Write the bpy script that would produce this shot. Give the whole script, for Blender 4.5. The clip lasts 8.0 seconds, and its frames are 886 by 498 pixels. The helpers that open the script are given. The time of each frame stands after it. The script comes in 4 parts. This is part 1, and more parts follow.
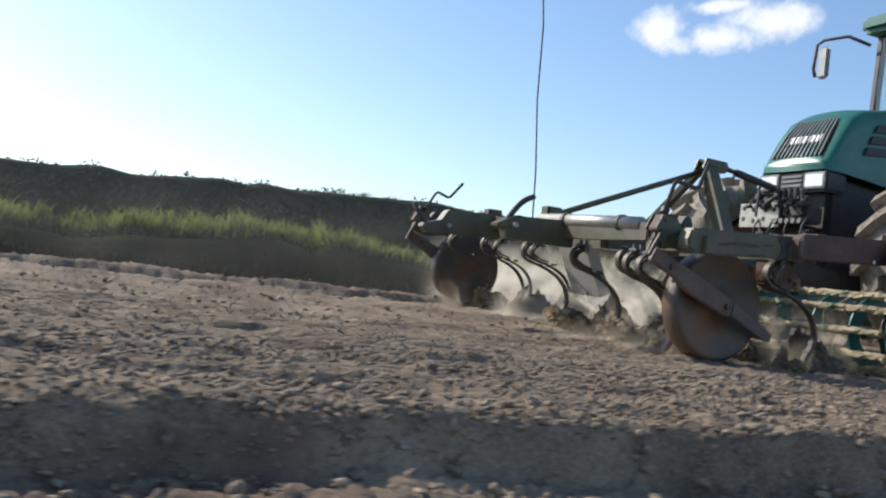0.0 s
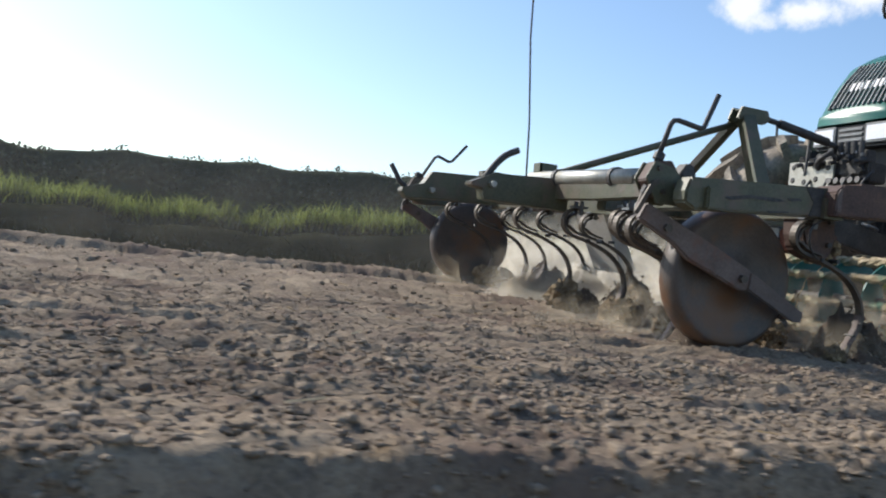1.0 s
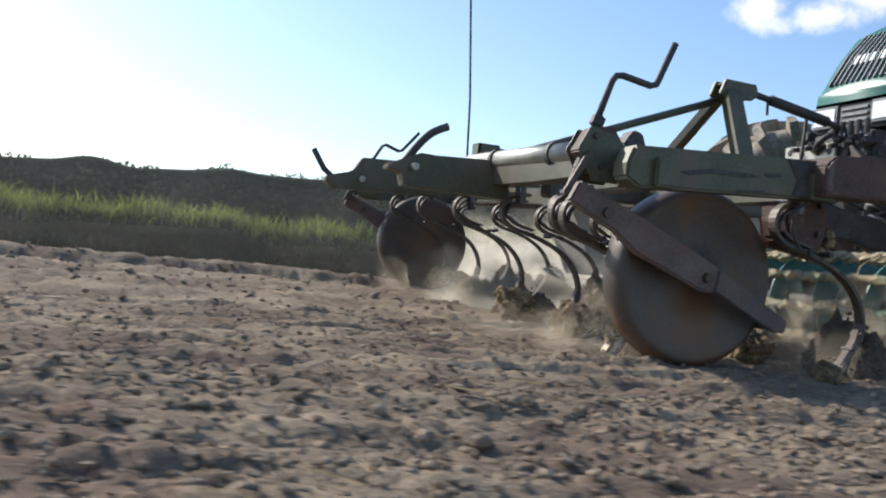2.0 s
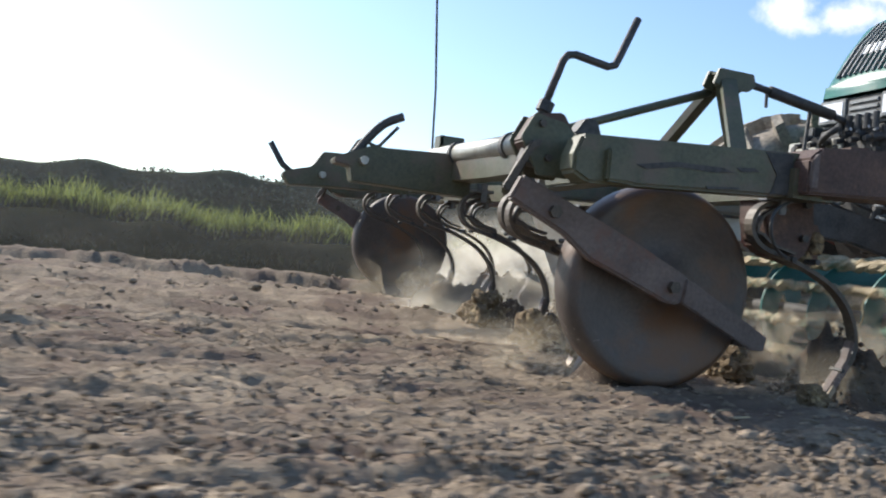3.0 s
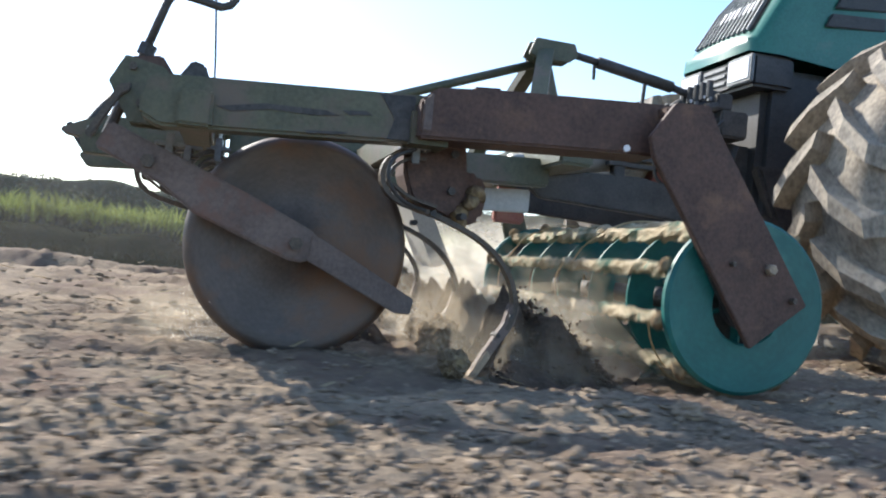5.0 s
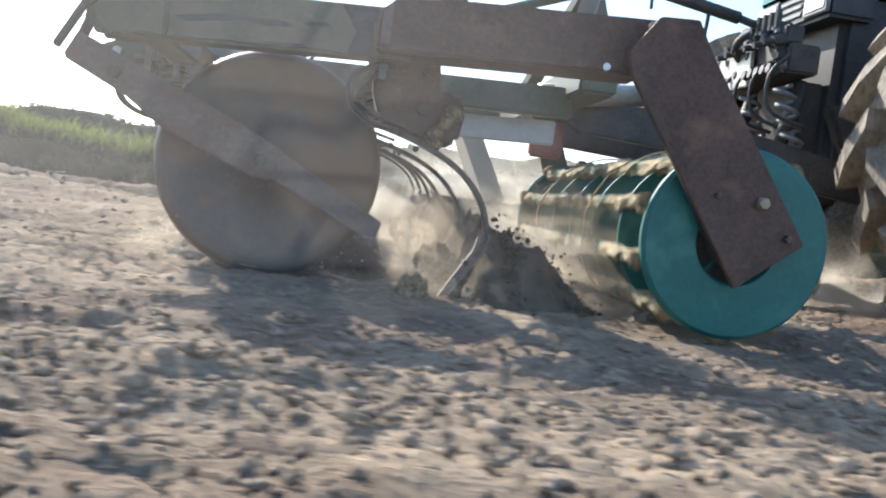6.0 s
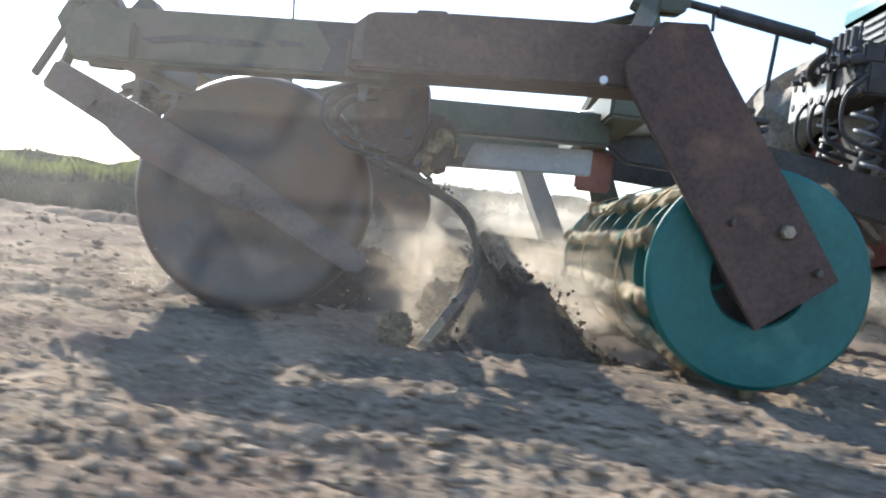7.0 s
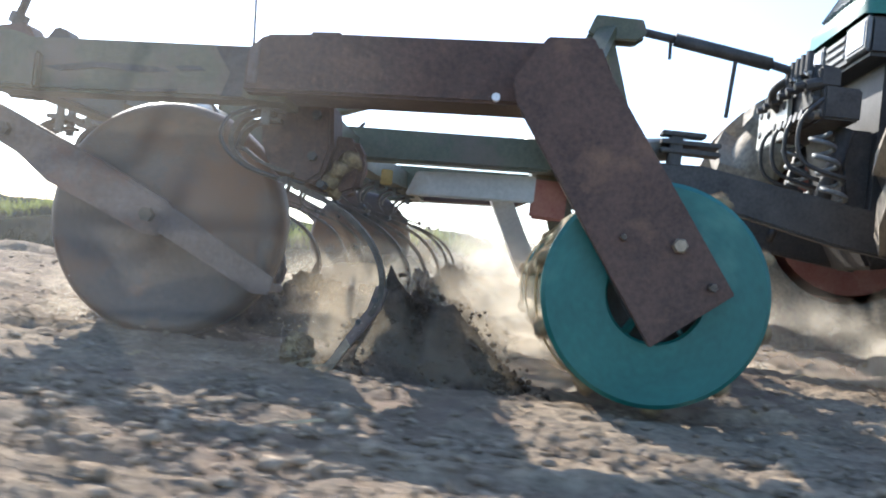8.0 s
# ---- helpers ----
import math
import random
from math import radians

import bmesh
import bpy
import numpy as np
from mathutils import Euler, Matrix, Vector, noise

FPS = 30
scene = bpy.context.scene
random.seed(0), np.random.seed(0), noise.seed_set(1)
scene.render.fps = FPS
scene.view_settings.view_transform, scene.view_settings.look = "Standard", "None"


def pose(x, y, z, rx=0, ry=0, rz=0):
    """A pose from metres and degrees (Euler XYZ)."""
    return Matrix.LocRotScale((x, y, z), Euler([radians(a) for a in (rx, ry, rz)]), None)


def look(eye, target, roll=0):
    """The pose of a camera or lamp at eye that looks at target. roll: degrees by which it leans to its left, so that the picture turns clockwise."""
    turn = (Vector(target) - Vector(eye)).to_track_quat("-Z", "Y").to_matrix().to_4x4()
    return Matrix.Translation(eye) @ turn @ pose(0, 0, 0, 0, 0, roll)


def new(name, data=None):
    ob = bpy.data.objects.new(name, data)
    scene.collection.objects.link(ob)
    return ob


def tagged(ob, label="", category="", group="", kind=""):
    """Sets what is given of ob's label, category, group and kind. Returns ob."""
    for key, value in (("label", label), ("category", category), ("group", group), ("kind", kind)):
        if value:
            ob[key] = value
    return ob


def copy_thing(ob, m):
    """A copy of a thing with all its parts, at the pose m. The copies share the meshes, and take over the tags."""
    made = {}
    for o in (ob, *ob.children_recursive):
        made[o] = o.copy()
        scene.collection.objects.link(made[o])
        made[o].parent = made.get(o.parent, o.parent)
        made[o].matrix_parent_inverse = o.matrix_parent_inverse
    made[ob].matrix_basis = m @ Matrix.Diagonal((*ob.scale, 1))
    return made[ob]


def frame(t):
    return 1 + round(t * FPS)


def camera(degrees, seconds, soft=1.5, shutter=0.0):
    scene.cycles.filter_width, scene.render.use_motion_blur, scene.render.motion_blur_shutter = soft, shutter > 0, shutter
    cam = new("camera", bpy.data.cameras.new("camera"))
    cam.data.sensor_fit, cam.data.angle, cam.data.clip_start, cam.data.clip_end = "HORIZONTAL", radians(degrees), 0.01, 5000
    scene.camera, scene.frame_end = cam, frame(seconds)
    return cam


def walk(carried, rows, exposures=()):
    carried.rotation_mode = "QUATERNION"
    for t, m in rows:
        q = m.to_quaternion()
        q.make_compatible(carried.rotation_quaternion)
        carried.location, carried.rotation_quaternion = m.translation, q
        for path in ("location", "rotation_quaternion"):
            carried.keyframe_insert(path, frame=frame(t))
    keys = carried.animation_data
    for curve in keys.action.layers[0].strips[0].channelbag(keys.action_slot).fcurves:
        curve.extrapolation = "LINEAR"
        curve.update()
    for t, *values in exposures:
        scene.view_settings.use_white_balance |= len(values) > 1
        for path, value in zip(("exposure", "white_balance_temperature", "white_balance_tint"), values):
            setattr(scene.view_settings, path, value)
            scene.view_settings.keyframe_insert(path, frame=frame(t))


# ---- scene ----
PATH = (
    (0, (-4.085, -4.437, 0.349), (-3.252, -2.62, 0.411), 6.5),
    (0.5, (-3.553, -4.104, 0.328), (-2.833, -2.238, 0.335), 5.6),
    (1, (-2.984, -3.76, 0.33), (-2.311, -1.876, 0.34), 6.0),
    (1.5, (-2.543, -3.401, 0.322), (-1.866, -1.52, 0.344), 5.7),
    (2.8, (-1.78, -2.734, 0.37), (-1.204, -0.818, 0.391), 5.6),
    (3, (-1.725, -2.74, 0.38), (-1.131, -0.83, 0.399), 6.0),
    (3.5, (-1.375, -2.736, 0.338), (-0.753, -0.835, 0.377), 4.5),
    (4, (-0.976, -2.831, 0.346), (-0.369, -0.926, 0.387), 5.1),
    (4.5, (-0.643, -2.887, 0.328), (-0.054, -0.976, 0.381), 5.7),
    (4.7, (-0.476, -2.903, 0.333), (0.081, -0.983, 0.383), 5.8),
    (5.8, (0.12, -2.924, 0.316), (0.369, -0.94, 0.267), 6.5),
    (6, (0.249, -2.897, 0.305), (0.459, -0.911, 0.2), 7.6),
    (6.5, (0.46, -2.787, 0.313), (0.481, -0.789, 0.215), 6.9),
    (7, (0.64, -2.665, 0.312), (0.58, -0.667, 0.275), 7.4),
    (7.3, (0.735, -2.62, 0.285), (0.633, -0.623, 0.286), 6.3),
    (7.5, (0.809, -2.607, 0.268), (0.712, -0.61, 0.308), 6.0),
    (8, (0.995, -2.63, 0.287), (0.861, -0.635, 0.343), 6.7),
)
SPEED = 2.4      # metres a second, along -x


def rolled(t):
    return -SPEED * t


cam = camera(53.3, 8.0, soft=2.0, shutter=0.22)
# the camera keeps beside the machine: its places are given from the machine's front wheel
walk(cam, [(t, look((e[0] + rolled(t), e[1], e[2]), (g[0] + rolled(t), g[1], g[2]), r)) for t, e, g, r in PATH],
     exposures=[(0, 0.15, 6450, 10), (1.5, 0.2, 6450, 10), (3, 0.42, 6420, 10), (4, 0.73, 6400, 10), (4.5, 0.85, 6350, 10), (6, 1.08, 6400, 10), (7, 1.14, 6370, 10), (7.5, 1.12, 6350, 10), (8, 1.3, 6330, 10)])

# ---- light ----
SUN_WAY = Vector((0.82, -1.27, -1.0)).normalized()
world = bpy.data.worlds.new("sky")
scene.world = world
world.use_nodes = True
wn = world.node_tree
sky = wn.nodes.new("ShaderNodeTexSky")
sky.sky_type = "NISHITA"
sky.sun_disc = False
sky.sun_elevation = math.asin(-SUN_WAY.z)
sky.sun_rotation = math.atan2(-SUN_WAY.x, -SUN_WAY.y)
sky.dust_density = 0.75
sky.ozone_density = 3.5
wn.links.new(sky.outputs[0], wn.nodes["Background"].inputs[0])
wn.nodes["Background"].inputs[1].default_value = 0.168
sun = new("sun", bpy.data.lights.new("sun", "SUN"))
sun.data.energy, sun.data.angle, sun.data.color = 4.9, radians(0.6), (1.0, 0.94, 0.85)
sun.matrix_world = look((0, 0, 30), Vector((0, 0, 30)) + SUN_WAY)


# ---- materials ----
def material(name, dark, light, scale=8.0, rough=0.8, metal=0.0, bump=0.3, fine=60.0, third=None, third_at=0.6, third_scale=3.0,
             per_object=0.0, per_island=0.0, through_light=0.0, spec=0.5):
    m = bpy.data.materials.new(name)
    m.use_nodes = True
    n, l = m.node_tree.nodes, m.node_tree.links
    b = n["Principled BSDF"]
    b.inputs["Roughness"].default_value, b.inputs["Metallic"].default_value = rough, metal
    b.inputs["Specular IOR Level"].default_value = spec
    co = n.new("ShaderNodeTexCoord")

    def tex(sc, detail):
        t = n.new("ShaderNodeTexNoise")
        t.inputs["Scale"].default_value, t.inputs["Detail"].default_value = sc, detail
        t.inputs["Roughness"].default_value = 0.65
        l.new(co.outputs["Object"], t.inputs["Vector"])
        return t
    big, small = tex(scale, 4), tex(fine, 5)
    mixed = n.new("ShaderNodeMath")
    mixed.operation = "MULTIPLY_ADD"
    l.new(small.outputs["Fac"], mixed.inputs[0])
    mixed.inputs[1].default_value = 0.6
    half = n.new("ShaderNodeMath")
    half.operation = "MULTIPLY"
    l.new(big.outputs["Fac"], half.inputs[0])
    half.inputs[1].default_value = 0.6
    l.new(half.outputs[0], mixed.inputs[2])
    ramp = n.new("ShaderNodeValToRGB")
    ramp.color_ramp.elements[0].position, ramp.color_ramp.elements[1].position = 0.42, 0.78
    ramp.color_ramp.elements[0].color, ramp.color_ramp.elements[1].color = (*dark, 1), (*light, 1)
    l.new(mixed.outputs[0], ramp.inputs[0])
    colour = ramp.outputs[0]

    def blend(fac, second, kind="MIX"):
        x = n.new("ShaderNodeMix")
        x.data_type, x.blend_type = "RGBA", kind
        l.new(fac, x.inputs[0]) if fac else None
        l.new(colour, x.inputs[6])
        if isinstance(second, tuple):
            x.inputs[7].default_value = (*second, 1)
        else:
            l.new(second, x.inputs[7])
        return x
    if third:
        patch = tex(third_scale, 6)
        edge = n.new("ShaderNodeMapRange")
        edge.inputs[1].default_value, edge.inputs[2].default_value = third_at - 0.06, third_at + 0.08
        l.new(patch.outputs["Fac"], edge.inputs[0])
        colour = blend(edge.outputs[0], third).outputs[2]
    for amount, source in ((per_object, "object"), (per_island, "island")):
        if amount:
            r = n.new("ShaderNodeObjectInfo" if source == "object" else "ShaderNodeNewGeometry")
            span = n.new("ShaderNodeMapRange")
            span.inputs[3].default_value, span.inputs[4].default_value = 1 - amount, 1 + amount
            l.new(r.outputs["Random" if source == "object" else "Random Per Island"], span.inputs[0])
            x = blend(None, span.outputs[0], "MULTIPLY")
            x.inputs[0].default_value = 1.0
            colour = x.outputs[2]
    l.new(colour, b.inputs["Base Color"])
    if bump:
        bm_ = n.new("ShaderNodeBump")
        bm_.inputs["Strength"].default_value, bm_.inputs["Distance"].default_value = bump, 0.02
        l.new(mixed.outputs[0], bm_.inputs["Height"])
        l.new(bm_.outputs[0], b.inputs["Normal"])
    if through_light:
        tr = n.new("ShaderNodeBsdfTranslucent")
        l.new(colour, tr.inputs[0])
        ms = n.new("ShaderNodeMixShader")
        ms.inputs[0].default_value = through_light
        l.new(b.outputs[0], ms.inputs[1])
        l.new(tr.outputs[0], ms.inputs[2])
        l.new(ms.outputs[0], n["Material Output"].inputs[0])
    return m


SOIL = material("dry_soil", (0.10, 0.073, 0.054), (0.42, 0.332, 0.232), 2.0, 0.95, bump=1.0, fine=75, spec=0.12, third=(0.18, 0.13, 0.098), third_at=0.55, third_scale=1.6)
CLOD = material("crumbled_soil", (0.15, 0.114, 0.083), (0.44, 0.352, 0.258), 12, 0.95, bump=1.0, fine=70, per_island=0.18, spec=0.12)
DAMP = material("turned_soil", (0.06, 0.044, 0.033), (0.135, 0.1, 0.073), 14, 0.95, bump=0.7, fine=90, per_island=0.12, spec=0.15)
CLUMP = material("soil_and_root_clump", (0.10, 0.072, 0.045), (0.27, 0.20, 0.125), 9, 0.95, bump=1.0, fine=60, spec=0.1, third=(0.34, 0.26, 0.15), third_at=0.58, third_scale=14)
STRAW = material("straw_and_dust", (0.34, 0.26, 0.14), (0.52, 0.42, 0.26), 20, 0.9, bump=0.3, fine=90, per_island=0.35, through_light=0.25)
DUST = material("airborne_dust", (0.74, 0.67, 0.54), (0.88, 0.82, 0.70), 5, 0.95, bump=0, per_island=0.1, through_light=0.7, spec=0.1)
OLIVE = material("olive_paint", (0.044, 0.048, 0.026), (0.104, 0.105, 0.06), 4, 0.5, bump=0.15, fine=70, third=(0.11, 0.085, 0.06), third_at=0.55, third_scale=5)
RUST = material("brown_rusty_steel", (0.045, 0.025, 0.019), (0.112, 0.063, 0.046), 5, 0.7, bump=0.25, fine=80, third=(0.16, 0.09, 0.055), third_at=0.62, third_scale=7)
# the orange third colour paints a warm lit reflection onto the wheel steel
WHEEL = material("dusty_steel_with_reflection", (0.048, 0.037, 0.031), (0.105, 0.083, 0.07), 3, 0.5, 0.1, bump=0.12, fine=90, third=(0.135, 0.068, 0.034), third_at=0.55, third_scale=2.4)
TINE = material("dark_spring_steel", (0.038, 0.033, 0.028), (0.12, 0.098, 0.076), 15, 0.55, 0.35, bump=0.1, fine=120)
POINT = material("bright_worn_point", (0.18, 0.14, 0.10), (0.34, 0.275, 0.20), 20, 0.45, 0.3, bump=0.1)
TEAL = material("teal_paint", (0.0, 0.078, 0.07), (0.008, 0.132, 0.117), 6, 0.5, bump=0.08, fine=60, third=(0.05, 0.17, 0.14), third_at=0.62)
CAKED = material("soil_caked_bar", (0.26, 0.20, 0.11), (0.58, 0.49, 0.34), 22, 0.9, bump=0.8, fine=70, third=(0.08, 0.17, 0.12), third_at=0.55, third_scale=8)
GREEN = material("tractor_green_paint", (0.012, 0.10, 0.075), (0.03, 0.165, 0.125), 3, 0.35, bump=0.03, third=(0.10, 0.15, 0.12), third_at=0.64)
BLACK = material("black_plastic", (0.018, 0.019, 0.02), (0.05, 0.05, 0.05), 6, 0.55, bump=0.1)
GREY = material("grey_cast_iron", (0.10, 0.11, 0.115), (0.24, 0.25, 0.255), 9, 0.6, 0.3, bump=0.2)
DARK = material("dark_iron", (0.03, 0.03, 0.03), (0.085, 0.08, 0.075), 9, 0.6, 0.3, bump=0.2)
TUBE = material("bare_pipe", (0.26, 0.25, 0.21), (0.45, 0.44, 0.39), 7, 0.42, 0.5, bump=0.06)
ARM = material("dusty_brown_paint", (0.078, 0.057, 0.049), (0.16, 0.122, 0.105), 5, 0.65, bump=0.2, fine=70, third=(0.14, 0.075, 0.055), third_at=0.6, third_scale=6)
RUBBER = material("dusty_tyre_rubber", (0.12, 0.10, 0.078), (0.37, 0.32, 0.25), 5, 0.85, bump=0.25, fine=40)
# pale tone that paints sunlit haze onto the rail and the added board
HAZE_PALE = material("haze_pale_sheet", (0.36, 0.35, 0.32), (0.52, 0.51, 0.47), 3, 0.55, 0.1, bump=0.1, fine=50, third=(0.33, 0.27, 0.2), third_at=0.62)
RED = material("faded_red_paint", (0.22, 0.06, 0.045), (0.32, 0.14, 0.10), 8, 0.6, bump=0.1)
YELLOW = material("yellow_paint", (0.25, 0.15, 0.03), (0.42, 0.28, 0.08), 8, 0.6, bump=0.1)
LAMP = material("headlight_glass", (0.75, 0.76, 0.78), (0.85, 0.86, 0.88), 30, 0.15, bump=0.05)
WHITE = material("white_letters", (0.7, 0.7, 0.7), (0.82, 0.82, 0.82), 10, 0.4, bump=0)
MIRROR = material("mirror_back", (0.30, 0.31, 0.31), (0.45, 0.45, 0.44), 6, 0.35, bump=0.05)
# bank-top grass is coloured sunlit, face grass coloured as if in shade
SUNLIT_GRASS = material("grass", (0.085, 0.11, 0.025), (0.27, 0.31, 0.085), 1.2, 0.7, bump=0, fine=8, per_island=0.45, through_light=0.45)
SHADED_GRASS = material("shaded_bank_grass", (0.034, 0.042, 0.024), (0.076, 0.081, 0.045), 1.2, 0.8, bump=0, fine=8, per_island=0.5, through_light=0.05)
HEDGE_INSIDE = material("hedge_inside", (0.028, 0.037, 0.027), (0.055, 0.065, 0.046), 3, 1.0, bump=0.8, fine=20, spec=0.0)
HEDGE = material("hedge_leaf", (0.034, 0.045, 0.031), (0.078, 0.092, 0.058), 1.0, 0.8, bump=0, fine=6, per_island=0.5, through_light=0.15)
# turf colour darkened to carry the shade at the bank's foot
SHADED_TURF = material("shaded_turf", (0.022, 0.026, 0.015), (0.05, 0.05, 0.03), 2, 1.0, bump=0.8, fine=25, spec=0.0)


def dust_material(name, tint, most, size=5.0, hanging=False, patch=0.9):
    """Thin airborne dust, also used to paint glare: patchy, fading to the sides and upwards, lit through."""
    m = bpy.data.materials.new(name)
    m.use_nodes = True
    n, l = m.node_tree.nodes, m.node_tree.links
    n.remove(n["Principled BSDF"])
    co = n.new("ShaderNodeTexCoord")
    xyz = n.new("ShaderNodeSeparateXYZ")
    l.new(co.outputs["Generated"], xyz.inputs[0])

    def calc(kind, p, q, keep=False):
        x = n.new("ShaderNodeMath")
        x.operation, x.use_clamp = kind, keep
        for i, v in enumerate((p, q)):
            if isinstance(v, (int, float)):
                x.inputs[i].default_value = v
            else:
                l.new(v, x.inputs[i])
        return x.outputs[0]
    u, w = xyz.outputs[0], xyz.outputs[2]
    side = calc("MULTIPLY", calc("MULTIPLY", u, calc("SUBTRACT", 1.0, u)), 4.0)
    up = calc("SUBTRACT", 1.0, w)
    if hanging:
        up = calc("MULTIPLY", calc("MULTIPLY", w, 6.0, True), calc("MULTIPLY", up, 2.0, True))
    shape = calc("MULTIPLY", calc("POWER", side, 0.8), calc("POWER", up, 0.9))
    puff = n.new("ShaderNodeTexNoise")
    puff.inputs["Scale"].default_value, puff.inputs["Detail"].default_value = size, 6.0
    puff.inputs["Distortion"].default_value = 0.6
    l.new(co.outputs["Object"], puff.inputs["Vector"])
    patchy = calc("MULTIPLY", calc("SUBTRACT", puff.outputs["Fac"], 0.55), 2.0)
    thick = calc("MULTIPLY", calc("ADD", calc("MULTIPLY", shape, 1.25), calc("MULTIPLY", patchy, calc("MULTIPLY", calc("POWER", side, 0.5), 0.15 if hanging else patch)), True), most)
    # nothing at the very rim
    thick = calc("MULTIPLY", thick, calc("MULTIPLY", calc("MULTIPLY", side, 3.0, True), calc("MULTIPLY", up, 4.0, True)))
    df, tr, cl = n.new("ShaderNodeBsdfDiffuse"), n.new("ShaderNodeBsdfTranslucent"), n.new("ShaderNodeBsdfTransparent")
    df.inputs[0].default_value = tr.inputs[0].default_value = (*tint, 1)
    both, out = n.new("ShaderNodeMixShader"), n.new("ShaderNodeMixShader")
    both.inputs[0].default_value = 0.7
    l.new(df.outputs[0], both.inputs[1])
    l.new(tr.outputs[0], both.inputs[2])
    l.new(thick, out.inputs[0])
    l.new(cl.outputs[0], out.inputs[1])
    l.new(both.outputs[0], out.inputs[2])
    l.new(out.outputs[0], n["Material Output"].inputs[0])
    return m


THICK_DUST = dust_material("thick_dust", (0.78, 0.73, 0.62), 0.7, patch=0.4)
GOLD_DUST = dust_material("golden_dust", (0.76, 0.67, 0.52), 0.27)
MIDDLE_DUST = dust_material("middle_dust", (0.76, 0.68, 0.55), 0.5)
THIN_DUST = dust_material("thin_dust", (0.78, 0.72, 0.62), 0.4)
# partly dust, partly veiling sun glare painted on as pale sheets
HANGING_VEIL = dust_material("hanging_veil", (0.80, 0.76, 0.70), 0.028, 1.6, True)
# pale sheet added for the sun's veiling glare over bank and hedge
FAR_VEIL = dust_material("far_veil", (0.78, 0.75, 0.70), 0.045, 0.7, True)
BROWN_DUST = dust_material("brown_dust", (0.52, 0.44, 0.33), 0.38, 7.0)
GLASS = bpy.data.materials.new("cab_glass")
GLASS.use_nodes = True
GLASS.node_tree.nodes["Principled BSDF"].inputs["Transmission Weight"].default_value = 1.0
GLASS.node_tree.nodes["Principled BSDF"].inputs["Roughness"].default_value = 0.02
GLASS.node_tree.nodes["Principled BSDF"].inputs["Base Color"].default_value = (0.75, 0.85, 0.82, 1)


# ---- building helpers ----
def part(name, bm, mat, parent=None, label="", smooth=False, at=None):
    me = bpy.data.meshes.new(name)
    bmesh.ops.recalc_face_normals(bm, faces=bm.faces)
    bm.to_mesh(me)
    bm.free()
    me.materials.append(mat)
    if smooth:
        me.polygons.foreach_set("use_smooth", [True] * len(me.polygons))
    ob = new(name, me)
    if at:
        ob.location = at
    ob.parent = parent
    return tagged(ob, label)


def bevelled(bm, w):
    if w:
        bmesh.ops.bevel(bm, geom=[e for e in bm.edges if len(e.link_faces) == 2 and e.calc_face_angle(0) > 0.5], offset=w, segments=2, affect="EDGES", clamp_overlap=True)
    return bm


def box(x0, x1, y0, y1, z0, z1, w=0.006, bm=None):
    bm = bm or bmesh.new()
    mine = bmesh.new()
    bmesh.ops.create_cube(mine, size=1)
    for v in mine.verts:
        v.co = Vector(((x0 + x1) / 2 + v.co.x * (x1 - x0), (y0 + y1) / 2 + v.co.y * (y1 - y0), (z0 + z1) / 2 + v.co.z * (z1 - z0)))
    return joined(bm, bevelled(mine, w))


def joined(bm, other):
    """Adds the second mesh to the first."""
    me = bpy.data.meshes.new("scratch")
    other.to_mesh(me)
    other.free()
    bm.from_mesh(me)
    bpy.data.meshes.remove(me)
    return bm


def prism(outline, y0, y1, w=0.005, bm=None):
    """An outline in x and z, from y0 to y1."""
    mine = bmesh.new()
    a = [mine.verts.new((x, y0, z)) for x, z in outline]
    b = [mine.verts.new((x, y1, z)) for x, z in outline]
    mine.faces.new(a)
    mine.faces.new(b[::-1])
    for i in range(len(a)):
        j = (i + 1) % len(a)
        mine.faces.new((a[i], b[i], b[j], a[j]))
    bmesh.ops.recalc_face_normals(mine, faces=mine.faces)
    bevelled(mine, w)
    return joined(bm, mine) if bm else mine


def sweep(points, ring, closed_ends=True, bm=None):
    """A section (offsets sideways and upwards) drawn along a line."""
    bm = bm or bmesh.new()
    pts = [Vector(p) for p in points]
    rows = []
    side = None
    for i, p in enumerate(pts):
        d = (pts[min(i + 1, len(pts) - 1)] - pts[max(i - 1, 0)]).normalized()
        if side is None:
            side = d.cross(Vector((0, 0, 1)))
            side = Vector((0, 1, 0)) if side.length < 0.2 else side.normalized()
        side = (side - d * side.dot(d)).normalized()
        up = side.cross(d)
        rows.append([bm.verts.new(p + side * a + up * b) for a, b in ring])
    for r, s in zip(rows, rows[1:]):
        for i in range(len(ring)):
            j = (i + 1) % len(ring)
            bm.faces.new((r[i], r[j], s[j], s[i]))
    if closed_ends:
        bm.faces.new(rows[0])
        bm.faces.new(rows[-1][::-1])
    return bm


def disc_ring(r, n=10):
    return [(r * math.cos(2 * math.pi * i / n), r * math.sin(2 * math.pi * i / n)) for i in range(n)]


def rod(points, r, n=10, bm=None):
    return sweep(points, disc_ring(r, n), bm=bm)


def flat(points, width, thick, bm=None):
    return sweep(points, [(-width / 2, -thick / 2), (width / 2, -thick / 2), (width / 2, thick / 2), (-width / 2, thick / 2)], bm=bm)


def curve(points, steps=5):
    """A smooth line through points."""
    pts = [Vector(p) for p in points]
    out = []
    for i in range(len(pts) - 1):
        a, b, c, d = pts[max(i - 1, 0)], pts[i], pts[i + 1], pts[min(i + 2, len(pts) - 1)]
        for k in range(steps):
            u = k / steps
            out.append(0.5 * (2 * b + (c - a) * u + (2 * a - 5 * b + 4 * c - d) * u * u + (3 * b - a - 3 * c + d) * u ** 3))
    return out + [pts[-1]]


